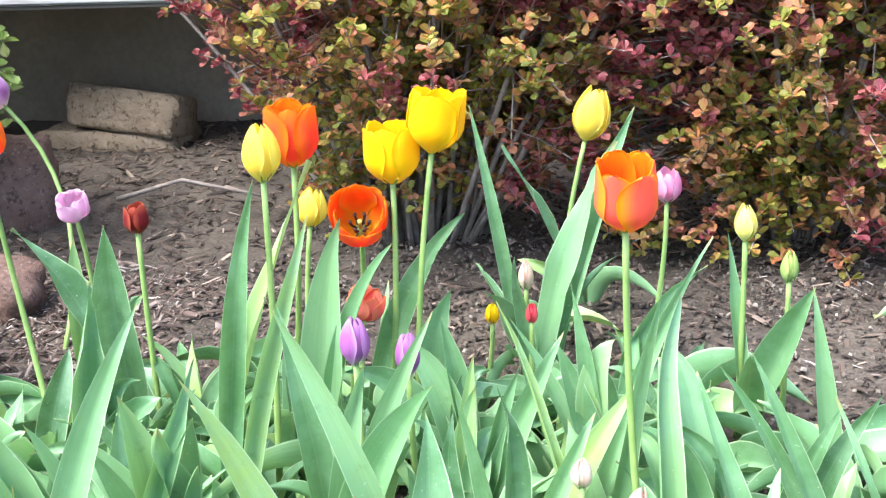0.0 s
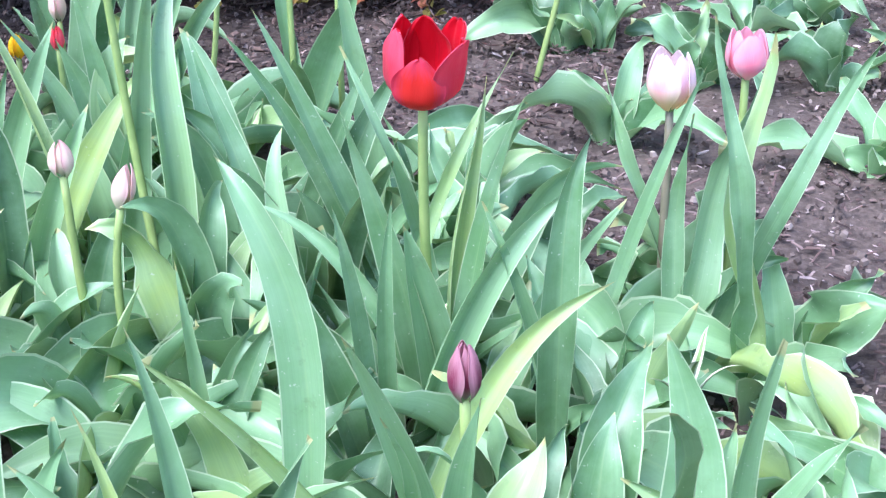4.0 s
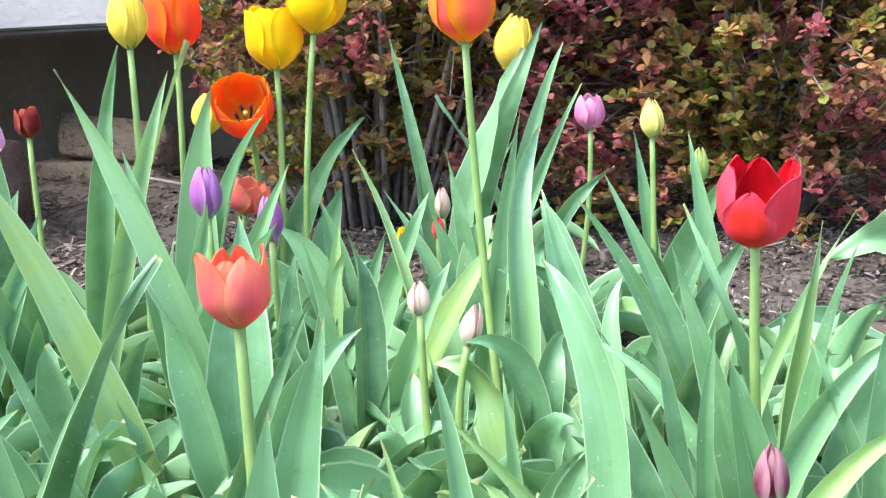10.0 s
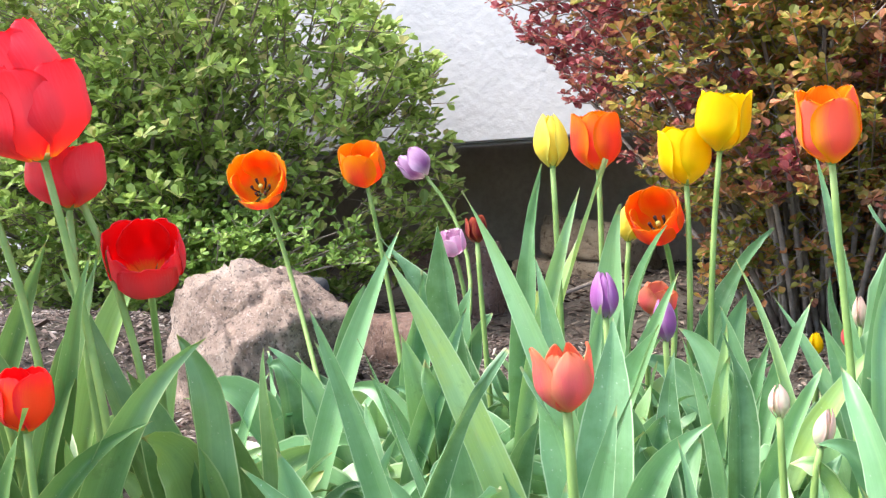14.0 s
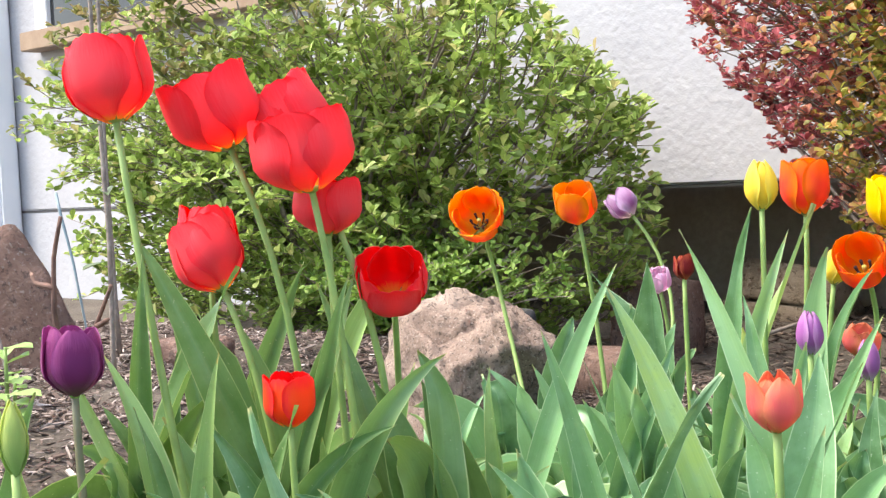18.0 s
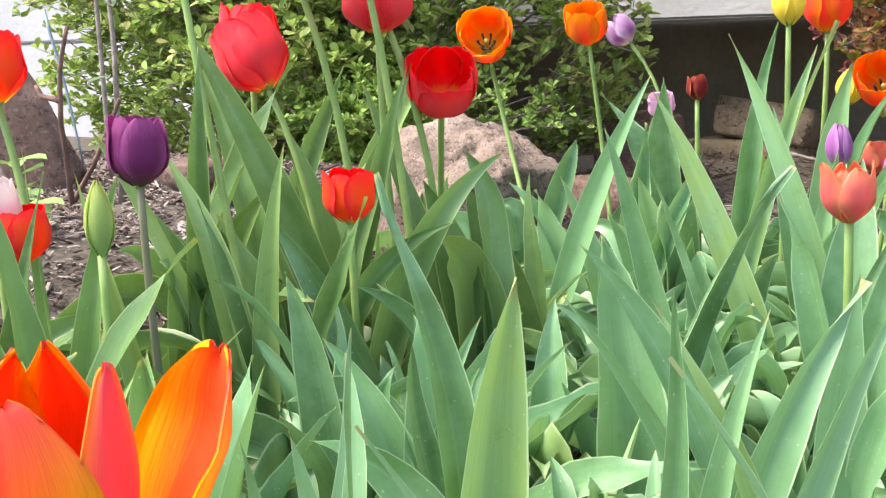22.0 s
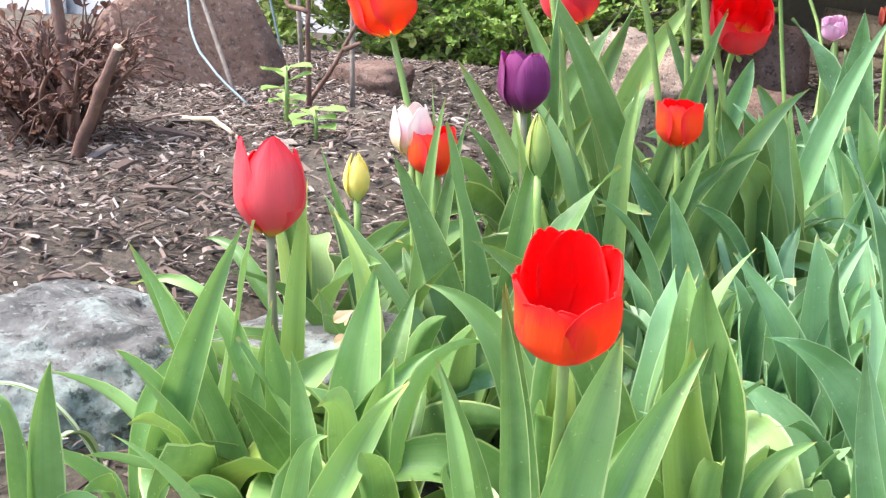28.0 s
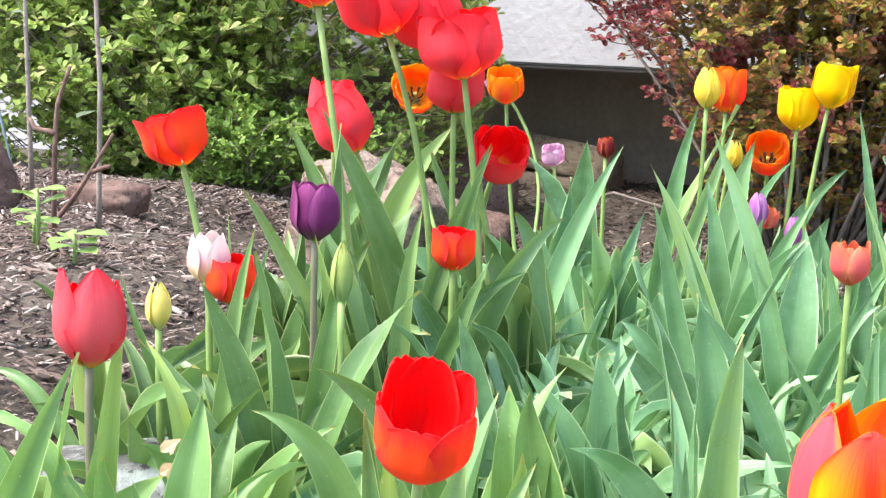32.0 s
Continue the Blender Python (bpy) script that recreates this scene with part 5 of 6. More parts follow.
leafy_plant(-0.060, 1.130, [
    (-0.099, 1.124, 0.312, 0.035, 0.10, -66),
    (-0.014, 1.096, 0.266, 0.031, 0.10, -77),
    (0.040, 1.165, 0.290, 0.028, 0.10, -106),
    (0.051, 1.085, 0.250, 0.056, 0.15, -83),
])
leafy_plant(0.112, 1.105, [
    (0.066, 1.101, 0.236, 0.024, 0.10, -113),
    (0.105, 1.106, 0.240, 0.034, 0.15, -56),
    (0.192, 1.119, 0.211, 0.032, 0.10, -85),
    (0.231, 1.155, 0.227, 0.038, 0.10, -106),
])
leafy_plant(-0.220, 1.120, [
    (-0.175, 1.086, 0.212, 0.049, 0.20, -38),
    (-0.245, 1.086, 0.234, 0.056, 0.10, -61),
    (-0.199, 1.062, 0.212, 0.052, 0.10, -39),
    (-0.172, 1.076, 0.183, 0.032, 0.10, -43),
    (-0.339, 1.103, 0.189, 0.038, 0.35, -62),
    (-0.271, 1.062, 0.193, 0.030, 0.10, -71),
])
leafy_plant(0.330, 1.100, [
    (0.260, 1.191, 0.249, 0.049, 0.20, -85),
    (0.407, 1.111, 0.227, 0.029, 0.10, -126),
    (0.441, 1.116, 0.234, 0.031, 0.10, -117),
    (0.249, 1.109, 0.209, 0.031, 0.40, -68),
])
leafy_plant(0.336, 0.977, [
    (0.277, 1.060, 0.277, 0.028, 0.15, -76),
    (0.341, 1.003, 0.219, 0.024, 0.40, -87),
    (0.295, 0.978, 0.204, 0.036, 0.35, -88),
])
leafy_plant(0.440, 0.900, [
    (0.377, 0.877, 0.271, 0.026, 0.08, -104),
    (0.474, 0.916, 0.274, 0.023, 0.10, -61),
    (0.495, 0.894, 0.266, 0.020, 0.12, -124),
])
leafy_plant(0.420, 0.700, [
    (0.363, 0.606, 0.259, 0.022, 0.12, -61),
    (0.265, 0.668, 0.227, 0.015, 0.10, -111),
    (0.429, 0.649, 0.197, 0.026, 0.10, -132),
    (0.379, 0.624, 0.206, 0.018, 0.10, -114),
])
leafy_plant(0.295, 0.584, [
    (0.279, 0.586, 0.281, 0.021, 0.12, -61),
    (0.348, 0.578, 0.228, 0.026, 0.20, -81),
    (0.224, 0.592, 0.219, 0.021, 0.25, -94),
    (0.254, 0.589, 0.244, 0.017, 0.10, -91),
])
leafy_plant(0.541, 0.643, [
    (0.527, 0.680, 0.206, 0.039, 0.20, -132),
    (0.565, 0.676, 0.153, 0.022, 0.20, -114),
    (0.607, 0.621, 0.181, 0.024, 0.20, -152),
    (0.545, 0.578, 0.255, 0.019, 0.05, -98),
    (0.493, 0.563, 0.234, 0.031, 0.10, -78),
])
leafy_plant(0.630, 1.000, [
    (0.693, 0.993, 0.249, 0.031, 0.05, -77),
    (0.641, 0.999, 0.212, 0.018, 0.05, -124),
])
leafy_plant(-0.240, 0.660, [
    (-0.354, 0.535, 0.412, 0.039, 0.05, -68),
])
leafy_plant(-0.250, 0.500, [
    (-0.160, 0.538, 0.281, 0.027, 0.05, -70),
    (-0.342, 0.487, 0.318, 0.033, 0.20, -12),
    (-0.228, 0.519, 0.323, 0.025, 0.10, -45),
    (-0.282, 0.473, 0.280, 0.029, 0.10, 3),
])
leafy_plant(-0.200, 0.820, [
    (-0.252, 0.775, 0.260, 0.056, 0.15, -66),
    (-0.234, 0.857, 0.262, 0.027, 0.10, -85),
])
leafy_plant(-0.250, 1.050, [
    (-0.299, 1.008, 0.239, 0.042, 0.10, -22),
    (-0.177, 1.113, 0.259, 0.032, 0.10, -58),
])
leafy_plant(-0.339, 1.340, [
    (-0.332, 1.303, 0.334, 0.056, 0.10, -76),
])
leafy_plant(-0.620, 1.450, [
    (-0.584, 1.481, 0.232, 0.048, 0.10, -81),
])
leafy_plant(-0.297, 0.086, [
    (-0.355, 0.037, 0.246, 0.026, 0.08, -4),
    (-0.254, 0.079, 0.212, 0.020, 0.10, -6),
    (-0.372, 0.062, 0.222, 0.031, 0.15, -45),
    (-0.332, 0.055, 0.217, 0.023, 0.10, -8),
])
leafy_plant(-0.200, 0.090, [
    (-0.138, 0.076, 0.197, 0.036, 0.08, -30),
    (-0.215, 0.142, 0.231, 0.040, 0.15, -48),
    (-0.212, 0.183, 0.205, 0.031, 0.15, -81),
    (-0.235, 0.023, 0.169, 0.032, 0.10, -63),
])
leafy_plant(-0.020, 0.050, [
    (-0.029, 0.043, 0.275, 0.025, 0.06, -26),
    (0.006, 0.110, 0.235, 0.045, 0.12, -27),
    (0.036, 0.159, 0.219, 0.033, 0.10, -76),
    (-0.038, -0.003, 0.239, 0.015, 0.10, -39),
])
leafy_plant(-0.241, 0.306, [
    (-0.262, 0.278, 0.309, 0.036, 0.05, -27),
    (-0.295, 0.252, 0.284, 0.030, 0.10, -37),
    (-0.210, 0.346, 0.317, 0.023, 0.10, -42),
])
leafy_plant(-0.292, -0.095, [
    (-0.279, -0.085, 0.220, 0.031, 0.08, 2),
    (-0.259, -0.068, 0.123, 0.028, 0.35, -22),
    (-0.301, -0.102, 0.209, 0.022, 0.10, -66),
])
leafy_plant(0.151, 0.172, [
    (0.138, 0.134, 0.252, 0.025, 0.10, -98),
    (0.101, 0.233, 0.261, 0.026, 0.10, -34),
])
leafy_plant(0.020, 0.180, [
    (0.020, 0.180, 0.258, 0.044, 0.12, -54),
    (0.037, 0.191, 0.248, 0.025, 0.08, -102),
    (0.029, 0.150, 0.227, 0.043, 0.10, -56),
    (-0.003, 0.201, 0.255, 0.049, 0.12, -61),
])
leafy_plant(0.000, 0.420, [
    (-0.009, 0.415, 0.231, 0.056, 0.10, -52),
    (-0.061, 0.382, 0.215, 0.044, 0.20, -35),
    (0.020, 0.432, 0.208, 0.040, 0.10, -94),
    (0.040, 0.398, 0.180, 0.028, 0.10, -111),
])
leafy_plant(0.127, 0.205, [
    (0.126, 0.212, 0.279, 0.019, 0.06, -112),
    (0.122, 0.175, 0.242, 0.024, 0.10, -45),
])
leafy_plant(0.051, 0.569, [
    (0.035, 0.559, 0.263, 0.056, 0.12, -52),
])
leafy_plant(-0.070, 0.420, [
    (-0.078, 0.413, 0.192, 0.037, 0.20, -14),
    (-0.052, 0.435, 0.198, 0.023, 0.10, -42),
    (-0.022, 0.433, 0.170, 0.020, 0.10, -18),
    (-0.004, 0.474, 0.219, 0.019, 0.08, -72),
    (-0.006, 0.523, 0.211, 0.029, 0.10, -39),
    (-0.081, 0.360, 0.167, 0.023, 0.20, -53),
])
leafy_plant(0.180, 0.620, [
    (0.191, 0.629, 0.239, 0.043, 0.12, -46),
    (0.216, 0.649, 0.280, 0.029, 0.08, -71),
    (0.241, 0.631, 0.205, 0.032, 0.15, -106),
])
leafy_plant(0.320, 1.246, [
    (0.254, 1.245, 0.228, 0.035, 0.15, -123),
])
leafy_plant(0.300, 1.093, [
    (0.232, 1.106, 0.204, 0.025, 0.40, -96),
    (0.292, 1.073, 0.190, 0.023, 0.40, -69),
])
leafy_plant(0.270, 1.000, [
    (0.307, 0.948, 0.123, 0.045, 0.45, -88),
    (0.203, 1.003, 0.174, 0.043, 0.30, -120),
    (0.229, 0.982, 0.187, 0.037, 0.40, -59),
    (0.291, 1.049, 0.175, 0.035, 0.35, -64),
])
leafy_plant(0.060, 1.200, [
    (0.074, 1.199, 0.200, 0.035, 0.12, -109),
    (0.073, 1.199, 0.234, 0.023, 0.10, -74),
    (0.161, 1.196, 0.259, 0.032, 0.08, -91),
    (0.118, 1.198, 0.223, 0.023, 0.10, -58),
])
leafy_plant(-0.100, 1.000, [
    (-0.120, 0.989, 0.170, 0.056, 0.12, -71),
    (-0.119, 0.933, 0.098, 0.037, 0.10, -57),
    (-0.041, 1.008, 0.184, 0.037, 0.10, -26),
    (0.009, 1.012, 0.108, 0.037, 0.20, -94),
])
leafy_plant(0.060, 1.050, [
    (0.031, 1.035, 0.196, 0.042, 0.12, -94),
    (0.065, 1.053, 0.172, 0.051, 0.30, -38),
    (0.068, 1.077, 0.228, 0.031, 0.10, -67),
])
leafy_plant(-0.300, 0.850, [
    (-0.269, 0.866, 0.149, 0.052, 0.25, -26),
])
leafy_plant(-0.320, 1.100, [
    (-0.376, 1.071, 0.213, 0.056, 0.06, -73),
    (-0.405, 1.055, 0.222, 0.041, 0.20, -23),
])
leafy_plant(-0.340, 0.699, [
    (-0.416, 0.639, 0.340, 0.046, 0.05, -27),
    (-0.361, 0.647, 0.325, 0.045, 0.10, -30),
])
leafy_plant(-0.201, 0.738, [
    (-0.221, 0.739, 0.293, 0.043, 0.30, -15),
    (-0.212, 0.681, 0.222, 0.054, 0.40, -47),
    (-0.310, 0.702, 0.357, 0.032, 0.05, -11),
    (-0.238, 0.697, 0.273, 0.049, 0.15, -59),
])
leafy_plant(-0.484, 1.166, [
    (-0.492, 1.164, 0.198, 0.056, 0.30, -22),
    (-0.551, 1.085, 0.170, 0.056, 0.40, -25),
])
leafy_plant(-0.260, 0.080, [
    (-0.334, 0.024, 0.249, 0.020, 0.10, -65),
    (-0.243, 0.068, 0.212, 0.025, 0.10, -55),
    (-0.356, 0.044, 0.225, 0.020, 0.50, -26),
])
leafy_plant(-0.180, 0.000, [
    (-0.099, 0.037, 0.214, 0.030, 0.05, -78),
    (-0.139, 0.006, 0.189, 0.020, 0.10, -23),
    (-0.240, -0.071, 0.167, 0.011, 0.20, -61),
])
leafy_plant(-0.021, 0.037, [
    (-0.027, 0.038, 0.273, 0.024, 0.06, -25),
    (-0.069, 0.031, 0.225, 0.017, 0.10, -46),
])
leafy_plant(-0.013, 0.193, [
    (-0.091, 0.092, 0.278, 0.033, 0.30, -45),
    (0.024, 0.243, 0.262, 0.031, 0.30, -97),
])
leafy_plant(0.500, 0.800, [
    (0.520, 0.816, 0.266, 0.028, 0.30, -115),
])
leafy_plant(0.340, 0.740, [
    (0.307, 0.779, 0.280, 0.027, 0.40, -123),
])
leafy_plant(-0.445, 0.593, [
    (-0.455, 0.591, 0.231, 0.041, 0.15, -9),
    (-0.419, 0.621, 0.299, 0.040, 0.08, -13),
    (-0.470, 0.540, 0.233, 0.037, 0.20, -8),
])
leafy_plant(-0.320, 0.509, [
    (-0.320, 0.513, 0.203, 0.042, 0.20, 0),
    (-0.353, 0.486, 0.215, 0.036, 0.20, -26),
])
leafy_plant(-0.450, 1.470, [
    (-0.445, 1.471, 0.269, 0.039, 0.10, -32),
    (-0.398, 1.477, 0.231, 0.047, 0.10, -47),
    (-0.371, 1.481, 0.193, 0.043, 0.20, -32),
])
leafy_plant(-0.380, 1.280, [
    (-0.346, 1.285, 0.275, 0.053, 0.10, -52),
    (-0.314, 1.289, 0.183, 0.053, 0.20, -58),
    (-0.276, 1.295, 0.141, 0.046, 0.30, -43),
])
leafy_plant(0.053, 1.306, [
    (-0.075, 1.288, 0.187, 0.043, 0.30, -92),
    (0.027, 1.302, 0.234, 0.036, 0.10, -49),
    (-0.021, 1.296, 0.210, 0.043, 0.30, -87),
    (0.073, 1.309, 0.181, 0.036, 0.40, -76),
])
leafy_plant(0.207, 1.267, [
    (0.103, 1.252, 0.253, 0.027, 0.08, -55),
    (0.148, 1.258, 0.227, 0.034, 0.10, -71),
    (0.210, 1.267, 0.224, 0.041, 0.40, -104),
    (0.165, 1.261, 0.286, 0.024, 0.05, -108),
])
leafy_plant(-0.270, 0.620, [
    (-0.340, 0.589, 0.298, 0.037, 0.10, -47),
])
leafy_plant(-0.340, 0.500, [
    (-0.320, 0.516, 0.398, 0.029, 0.03, -13),
    (-0.351, 0.491, 0.234, 0.047, 0.30, -51),
    (-0.324, 0.513, 0.222, 0.035, 0.10, -43),
])
leafy_plant(0.026, 0.375, [
    (0.029, 0.364, 0.227, 0.024, 0.10, -40),
])
leafy_plant(0.208, 0.342, [
    (0.218, 0.329, 0.285, 0.017, 0.05, -45),
    (0.253, 0.357, 0.275, 0.022, 0.10, -69),
    (0.285, 0.447, 0.275, 0.031, 0.08, -31),
    (0.268, 0.434, 0.275, 0.028, 0.20, -54),
])
leafy_plant(0.357, 0.254, [
    (0.403, 0.283, 0.317, 0.015, 0.10, -96),
    (0.378, 0.263, 0.294, 0.022, 0.20, -99),
    (0.381, 0.304, 0.302, 0.015, 0.10, -32),
])
leafy_plant(-0.120, 0.450, [
    (-0.148, 0.435, 0.241, 0.036, 0.15, -57),
])
leafy_plant(-0.100, 0.200, [
    (-0.107, 0.196, 0.235, 0.041, 0.25, -92),
    (-0.183, 0.156, 0.219, 0.034, 0.40, -74),
])
leafy_plant(0.103, 0.326, [
    (0.126, 0.333, 0.281, 0.045, 0.12, -46),
    (0.044, 0.323, 0.331, 0.030, 0.15, -43),
])

# ---- plants at the bed's far end ----


def wavy_plant(x, y, leaves):
    """A tulip plant of wavy leaves with low ones round its foot."""
    rng = random.Random(int(x * 1000) + int(y * 777))
    tall = [(a, b, c, w * 1.3, bow, face) for a, b, c, w, bow, face in leaves]
    leafy_plant(x, y, tall + random_leaves(rng, x, y, 5, 0.06, 0.12, 0.12), "tulip plant with wavy blue-green leaves in open soil")


wavy_plant(0.711, 1.767, [
    (0.638, 1.762, 0.152, 0.032, 0.10, -145),
    (0.717, 1.765, 0.169, 0.031, 0.06, -92),
    (0.738, 1.785, 0.078, 0.024, 0.10, -120),
])
wavy_plant(0.755, 1.754, [
    (0.710, 1.741, 0.106, 0.028, 0.15, -145),
    (0.772, 1.749, 0.134, 0.031, 0.05, -92),
    (0.741, 1.783, 0.026, 0.024, 0.30, -120),
])
wavy_plant(0.701, 1.460, [
    (0.633, 1.454, 0.104, 0.028, 0.35, -145),
    (0.733, 1.451, 0.164, 0.025, 0.08, -92),
    (0.681, 1.490, 0.038, 0.024, 0.30, -120),
    (0.716, 1.443, 0.082, 0.022, 0.10, -67),
])
wavy_plant(0.838, 1.597, [
    (0.827, 1.575, 0.114, 0.035, 0.04, -145),
    (0.793, 1.609, 0.074, 0.022, 0.10, -92),
    (0.880, 1.610, 0.059, 0.027, 0.20, -120),
])
wavy_plant(0.955, 1.747, [
    (0.795, 1.765, 0.079, 0.047, 0.12, -145),
    (0.817, 1.784, 0.031, 0.042, 0.10, -92),
    (0.888, 1.790, 0.050, 0.033, 0.15, -120),
])
wavy_plant(1.079, 1.819, [
    (0.944, 1.831, 0.097, 0.049, 0.15, -145),
    (0.993, 1.842, 0.110, 0.043, 0.08, -92),
    (1.031, 1.857, 0.112, 0.052, 0.05, -120),
    (1.070, 1.809, 0.131, 0.053, 0.04, -67),
    (1.048, 1.840, 0.118, 0.034, 0.05, -95),
    (1.114, 1.785, 0.100, 0.039, 0.15, -123),
])
wavy_plant(1.003, 1.571, [
    (1.011, 1.544, 0.148, 0.043, 0.05, -145),
    (0.965, 1.581, 0.108, 0.038, 0.08, -92),
    (0.993, 1.598, 0.115, 0.025, 0.03, -120),
    (1.051, 1.546, 0.061, 0.034, 0.30, -67),
])
wavy_plant(1.114, 1.519, [
    (1.066, 1.507, 0.166, 0.026, 0.40, -145),
    (1.025, 1.543, 0.134, 0.017, 0.05, -92),
    (1.164, 1.530, 0.031, 0.026, 0.50, -120),
    (1.104, 1.509, 0.124, 0.029, 0.10, -67),
    (1.065, 1.545, 0.137, 0.025, 0.30, -95),
])
wavy_plant(0.961, 1.346, [
    (0.997, 1.311, 0.020, 0.038, 0.60, -145),
    (1.055, 1.320, 0.020, 0.044, 0.45, -92),
    (0.951, 1.374, 0.040, 0.033, 0.20, -120),
    (0.912, 1.347, 0.036, 0.032, 0.30, -67),
])
wavy_plant(1.109, 1.353, [
    (1.089, 1.334, 0.101, 0.023, 0.05, -145),
    (1.086, 1.359, 0.066, 0.022, 0.20, -92),
    (1.085, 1.384, 0.063, 0.018, 0.30, -120),
    (1.119, 1.338, 0.079, 0.027, 0.10, -67),
])
wavy_plant(0.712, 0.969, [
    (0.778, 0.926, 0.079, 0.046, 0.22, -145),
    (0.696, 0.973, 0.114, 0.022, 0.03, -92),
    (0.790, 0.973, 0.084, 0.026, 0.20, -120),
    (0.662, 0.970, 0.039, 0.031, 0.40, -67),
])
wavy_plant(0.666, 1.064, [
    (0.683, 1.034, 0.148, 0.029, 0.20, -145),
    (0.613, 1.078, 0.035, 0.029, 0.35, -92),
    (0.696, 1.081, 0.020, 0.031, 0.50, -120),
])

# ---- leaves that stand out in the bed ----
leafy_plant(-0.406, 0.510, [
    (-0.318, 0.585, 0.275, 0.047, 0.12, -12),
])
leafy_plant(-0.327, 0.007, [
    (-0.256, 0.058, 0.270, 0.030, 0.08, -32),
])
leafy_plant(-0.262, 0.078, [
    (-0.156, 0.153, 0.183, 0.025, 0.20, -12),
])
leafy_plant(-0.323, 0.149, [
    (-0.302, 0.164, 0.278, 0.020, 0.05, -22),
])
leafy_plant(-0.241, 0.288, [
    (-0.151, 0.361, 0.275, 0.030, 0.20, -86),
    (-0.332, 0.216, 0.238, 0.029, 0.15, -15),
])
leafy_plant(-0.336, 0.373, [
    (-0.348, 0.364, 0.327, 0.016, 0.03, -76),
])
leafy_plant(-0.280, 0.555, [
    (-0.400, 0.464, 0.331, 0.027, 0.10, -96),
    (-0.167, 0.654, 0.245, 0.035, 0.30, -29),
])
leafy_plant(-0.174, 0.044, [
    (-0.189, 0.033, 0.203, 0.028, 0.05, -66),
])
leafy_plant(-0.182, 0.368, [
    (-0.236, 0.330, 0.319, 0.022, 0.05, -59),
])
leafy_plant(-0.169, 0.603, [
    (-0.263, 0.527, 0.262, 0.044, 0.12, -85),
])
leafy_plant(-0.240, 0.608, [
    (-0.142, 0.693, 0.302, 0.037, 0.30, -49),
])
leafy_plant(-0.200, 1.228, [
    (-0.143, 1.234, 0.400, 0.037, 0.10, -70),
])
leafy_plant(-0.234, 1.302, [
    (-0.105, 1.316, 0.399, 0.028, 0.08, -124),
])
leafy_plant(-0.069, 0.077, [
    (0.037, 0.152, 0.200, 0.022, 0.15, -49),
])
leafy_plant(-0.092, 1.444, [
    (0.037, 1.457, 0.303, 0.040, 0.20, -87),
])
leafy_plant(0.010, 0.760, [
    (-0.052, 0.705, 0.324, 0.025, 0.06, -89),
    (-0.102, 0.706, 0.185, 0.034, 0.15, -52),
])
leafy_plant(0.117, 0.376, [
    (0.011, 0.301, 0.197, 0.041, 0.20, -89),
])
leafy_plant(0.147, 0.598, [
    (0.045, 0.516, 0.264, 0.031, 0.15, -68),
])
leafy_plant(0.077, 0.757, [
    (0.181, 0.749, 0.268, 0.018, 0.08, -71),
    (-0.027, 0.727, 0.298, 0.017, 0.06, -106),
])
leafy_plant(0.070, 0.973, [
    (-0.046, 0.913, 0.392, 0.028, 0.10, -82),
])
leafy_plant(0.084, 1.691, [
    (0.019, 1.684, 0.385, 0.021, 0.03, -90),
])
leafy_plant(0.131, 1.747, [
    (0.234, 1.765, 0.367, 0.024, 0.08, -72),
])
leafy_plant(0.195, 1.149, [
    (0.254, 1.138, 0.338, 0.024, 0.05, -60),
    (0.100, 1.159, 0.302, 0.019, 0.06, -42),
])
leafy_plant(0.169, 1.200, [
    (0.299, 1.213, 0.348, 0.023, 0.10, -104),
])
leafy_plant(0.182, 1.442, [
    (0.312, 1.456, 0.241, 0.025, 0.25, -67),
])
leafy_plant(0.169, 1.846, [
    (0.046, 1.833, 0.296, 0.026, 0.08, -53),
])
leafy_plant(0.296, 0.221, [
    (0.196, 0.138, 0.267, 0.015, 0.10, -30),
])
leafy_plant(0.278, 0.414, [
    (0.153, 0.330, 0.279, 0.018, 0.10, -88),
    (0.201, 0.335, 0.280, 0.018, 0.10, -51),
])
leafy_plant(0.284, 0.826, [
    (0.275, 0.825, 0.203, 0.015, 0.03, -65),
])
leafy_plant(0.367, 0.321, [
    (0.266, 0.239, 0.279, 0.017, 0.10, -14),
])
leafy_plant(0.392, 0.766, [
    (0.522, 0.760, 0.198, 0.020, 0.25, -123),
])
leafy_plant(0.395, 0.842, [
    (0.368, 0.820, 0.230, 0.016, 0.05, -51),
    (0.404, 0.836, 0.226, 0.016, 0.05, -98),
    (0.321, 0.854, 0.205, 0.034, 0.08, -52),
    (0.521, 0.858, 0.217, 0.033, 0.25, -69),
])
leafy_plant(0.450, 0.892, [
    (0.558, 0.875, 0.199, 0.019, 0.12, -86),
    (0.314, 0.931, 0.193, 0.016, 0.30, -120),
    (0.413, 0.874, 0.193, 0.041, 0.08, -106),
])
leafy_plant(0.393, 0.995, [
    (0.505, 0.989, 0.268, 0.016, 0.10, -103),
])
leafy_plant(0.432, 1.091, [
    (0.324, 1.087, 0.285, 0.023, 0.06, -49),
    (0.299, 1.107, 0.263, 0.021, 0.12, -110),
])
leafy_plant(0.433, 1.211, [
    (0.390, 1.203, 0.305, 0.032, 0.03, -91),
])
leafy_plant(0.519, 0.858, [
    (0.461, 0.854, 0.213, 0.019, 0.08, -68),
])
leafy_plant(0.473, 1.042, [
    (0.386, 1.031, 0.268, 0.018, 0.05, -48),
    (0.591, 1.038, 0.185, 0.033, 0.25, -66),
])
leafy_plant(0.644, 0.998, [
    (0.756, 0.947, 0.276, 0.019, 0.06, -93),
    (0.581, 1.035, 0.238, 0.018, 0.06, -88),
])
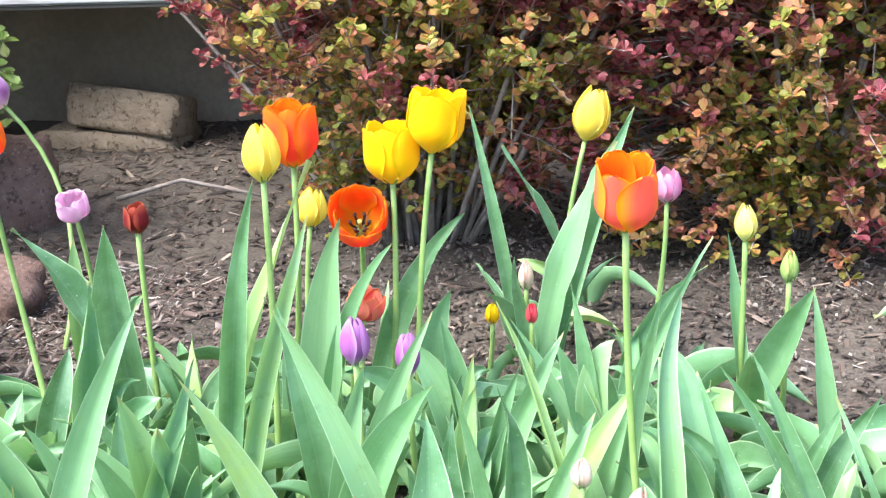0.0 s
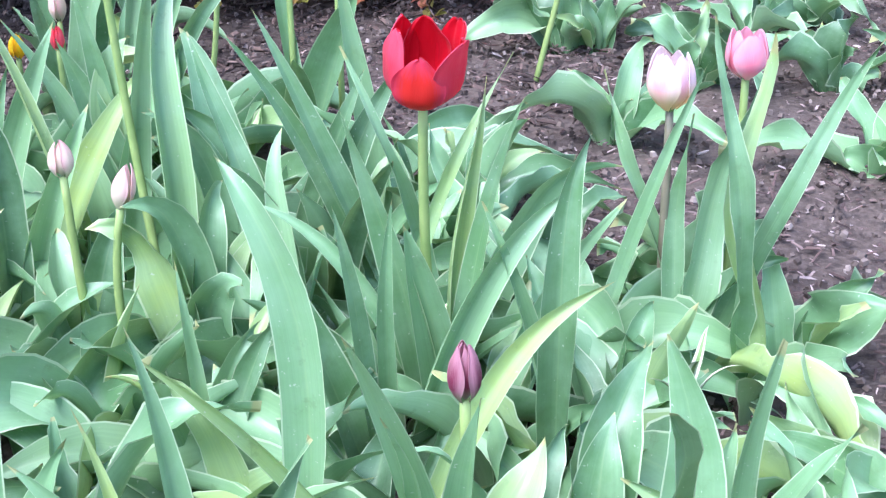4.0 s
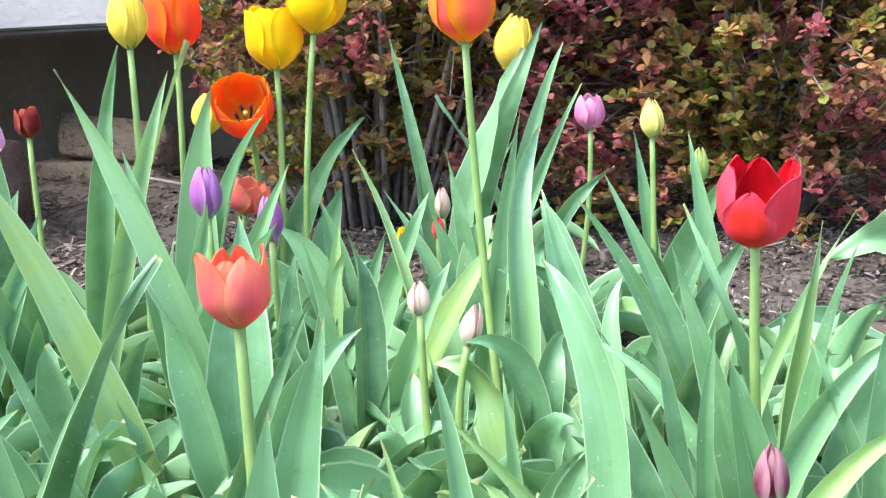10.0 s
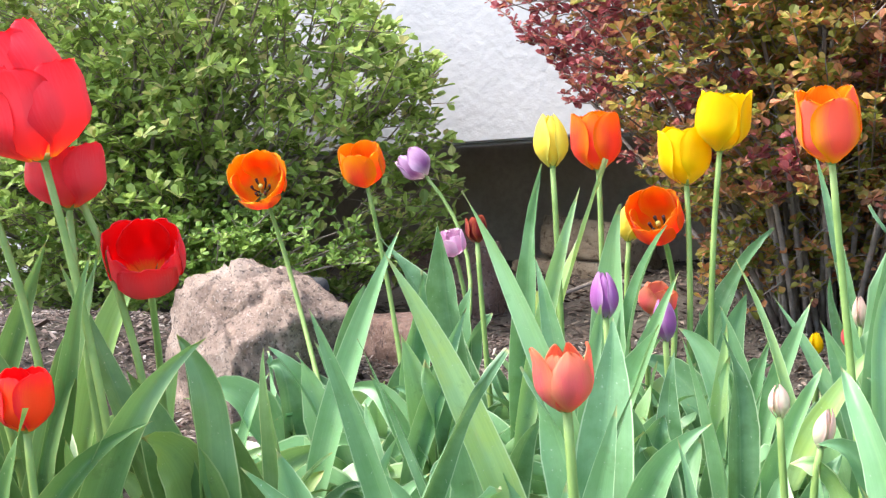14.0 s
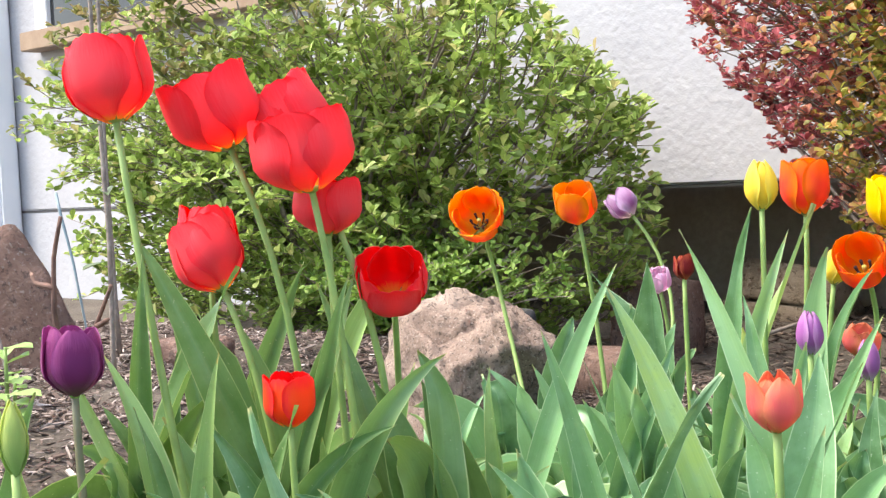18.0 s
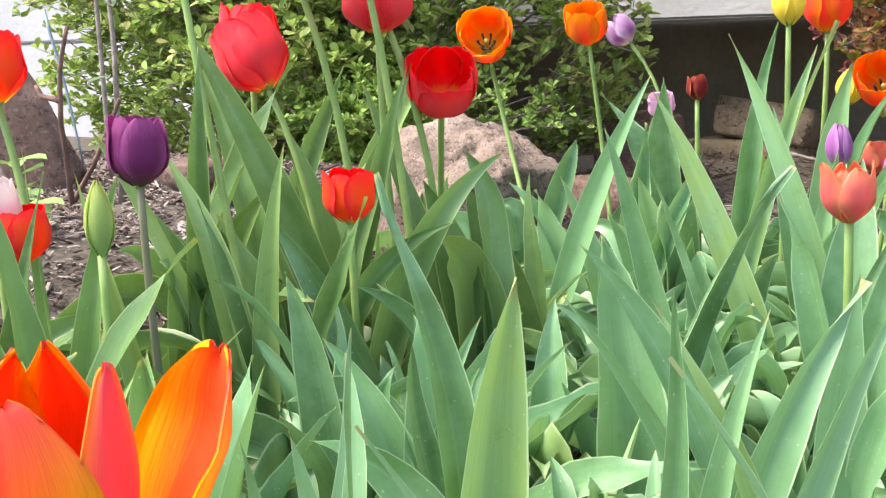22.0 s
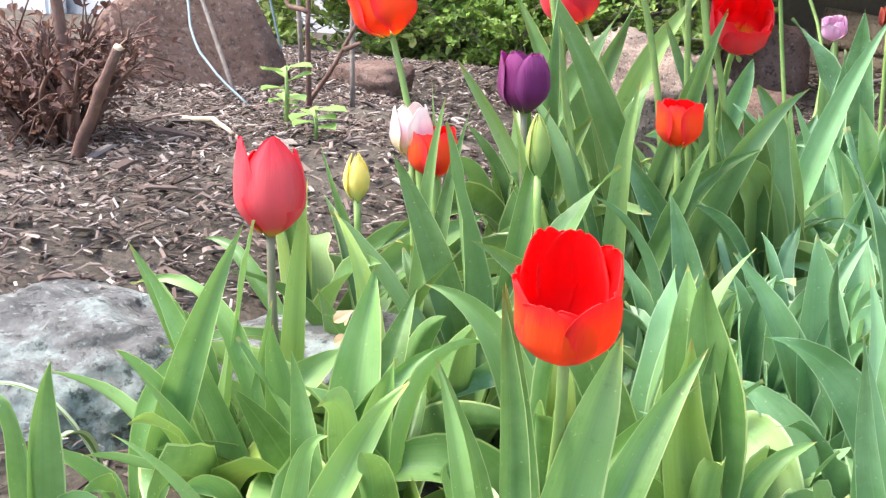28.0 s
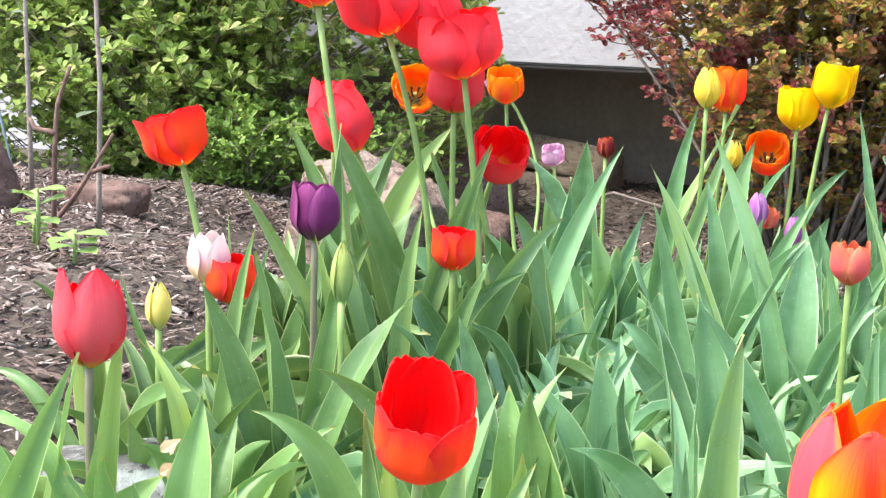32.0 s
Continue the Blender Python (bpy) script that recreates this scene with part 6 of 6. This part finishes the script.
leafy_plant(0.553, 0.981, [
    (0.635, 0.959, 0.261, 0.015, 0.06, -142),
])
leafy_plant(0.671, 0.928, [
    (0.627, 0.926, 0.302, 0.020, 0.03, -76),
    (0.674, 0.942, 0.285, 0.022, 0.03, -130),
])

# ---- more leaves that stand out ----
leafy_plant(-0.483, 0.827, [
    (-0.367, 0.886, 0.375, 0.039, 0.15, -63),
])
leafy_plant(-0.319, 0.286, [
    (-0.388, 0.264, 0.282, 0.015, 0.03, -36),
    (-0.257, 0.272, 0.332, 0.021, 0.05, -90),
    (-0.281, 0.337, 0.317, 0.021, 0.05, -53),
])
leafy_plant(-0.410, 0.537, [
    (-0.294, 0.596, 0.382, 0.038, 0.12, -100),
])
leafy_plant(-0.448, 0.669, [
    (-0.367, 0.738, 0.374, 0.031, 0.08, -46),
])
leafy_plant(-0.321, 0.624, [
    (-0.213, 0.653, 0.376, 0.026, 0.06, -26),
    (-0.223, 0.671, 0.377, 0.027, 0.06, -59),
    (-0.446, 0.617, 0.389, 0.034, 0.10, -29),
])
leafy_plant(-0.299, 0.955, [
    (-0.183, 1.014, 0.354, 0.036, 0.10, -80),
])
leafy_plant(-0.177, 1.154, [
    (-0.082, 1.203, 0.376, 0.032, 0.08, -45),
])
leafy_plant(-0.011, 0.658, [
    (0.104, 0.718, 0.296, 0.029, 0.15, -21),
])
leafy_plant(0.010, 0.934, [
    (-0.106, 0.875, 0.346, 0.036, 0.08, -43),
])
leafy_plant(0.360, 1.100, [
    (0.235, 1.117, 0.205, 0.026, 0.10, -80),
    (0.293, 1.079, 0.188, 0.028, 0.12, -100),
    (0.310, 0.954, 0.110, 0.050, 0.55, -100),
    (0.420, 1.020, 0.180, 0.030, 0.20, -70),
], "tulip plant with long pale leaves lying out flat")
leafy_plant(0.075, 0.900, [
    (0.061, 0.968, 0.277, 0.052, 0.12, -80),
    (0.020, 0.880, 0.250, 0.040, 0.15, -100),
    (0.160, 0.930, 0.200, 0.040, 0.30, -60),
])
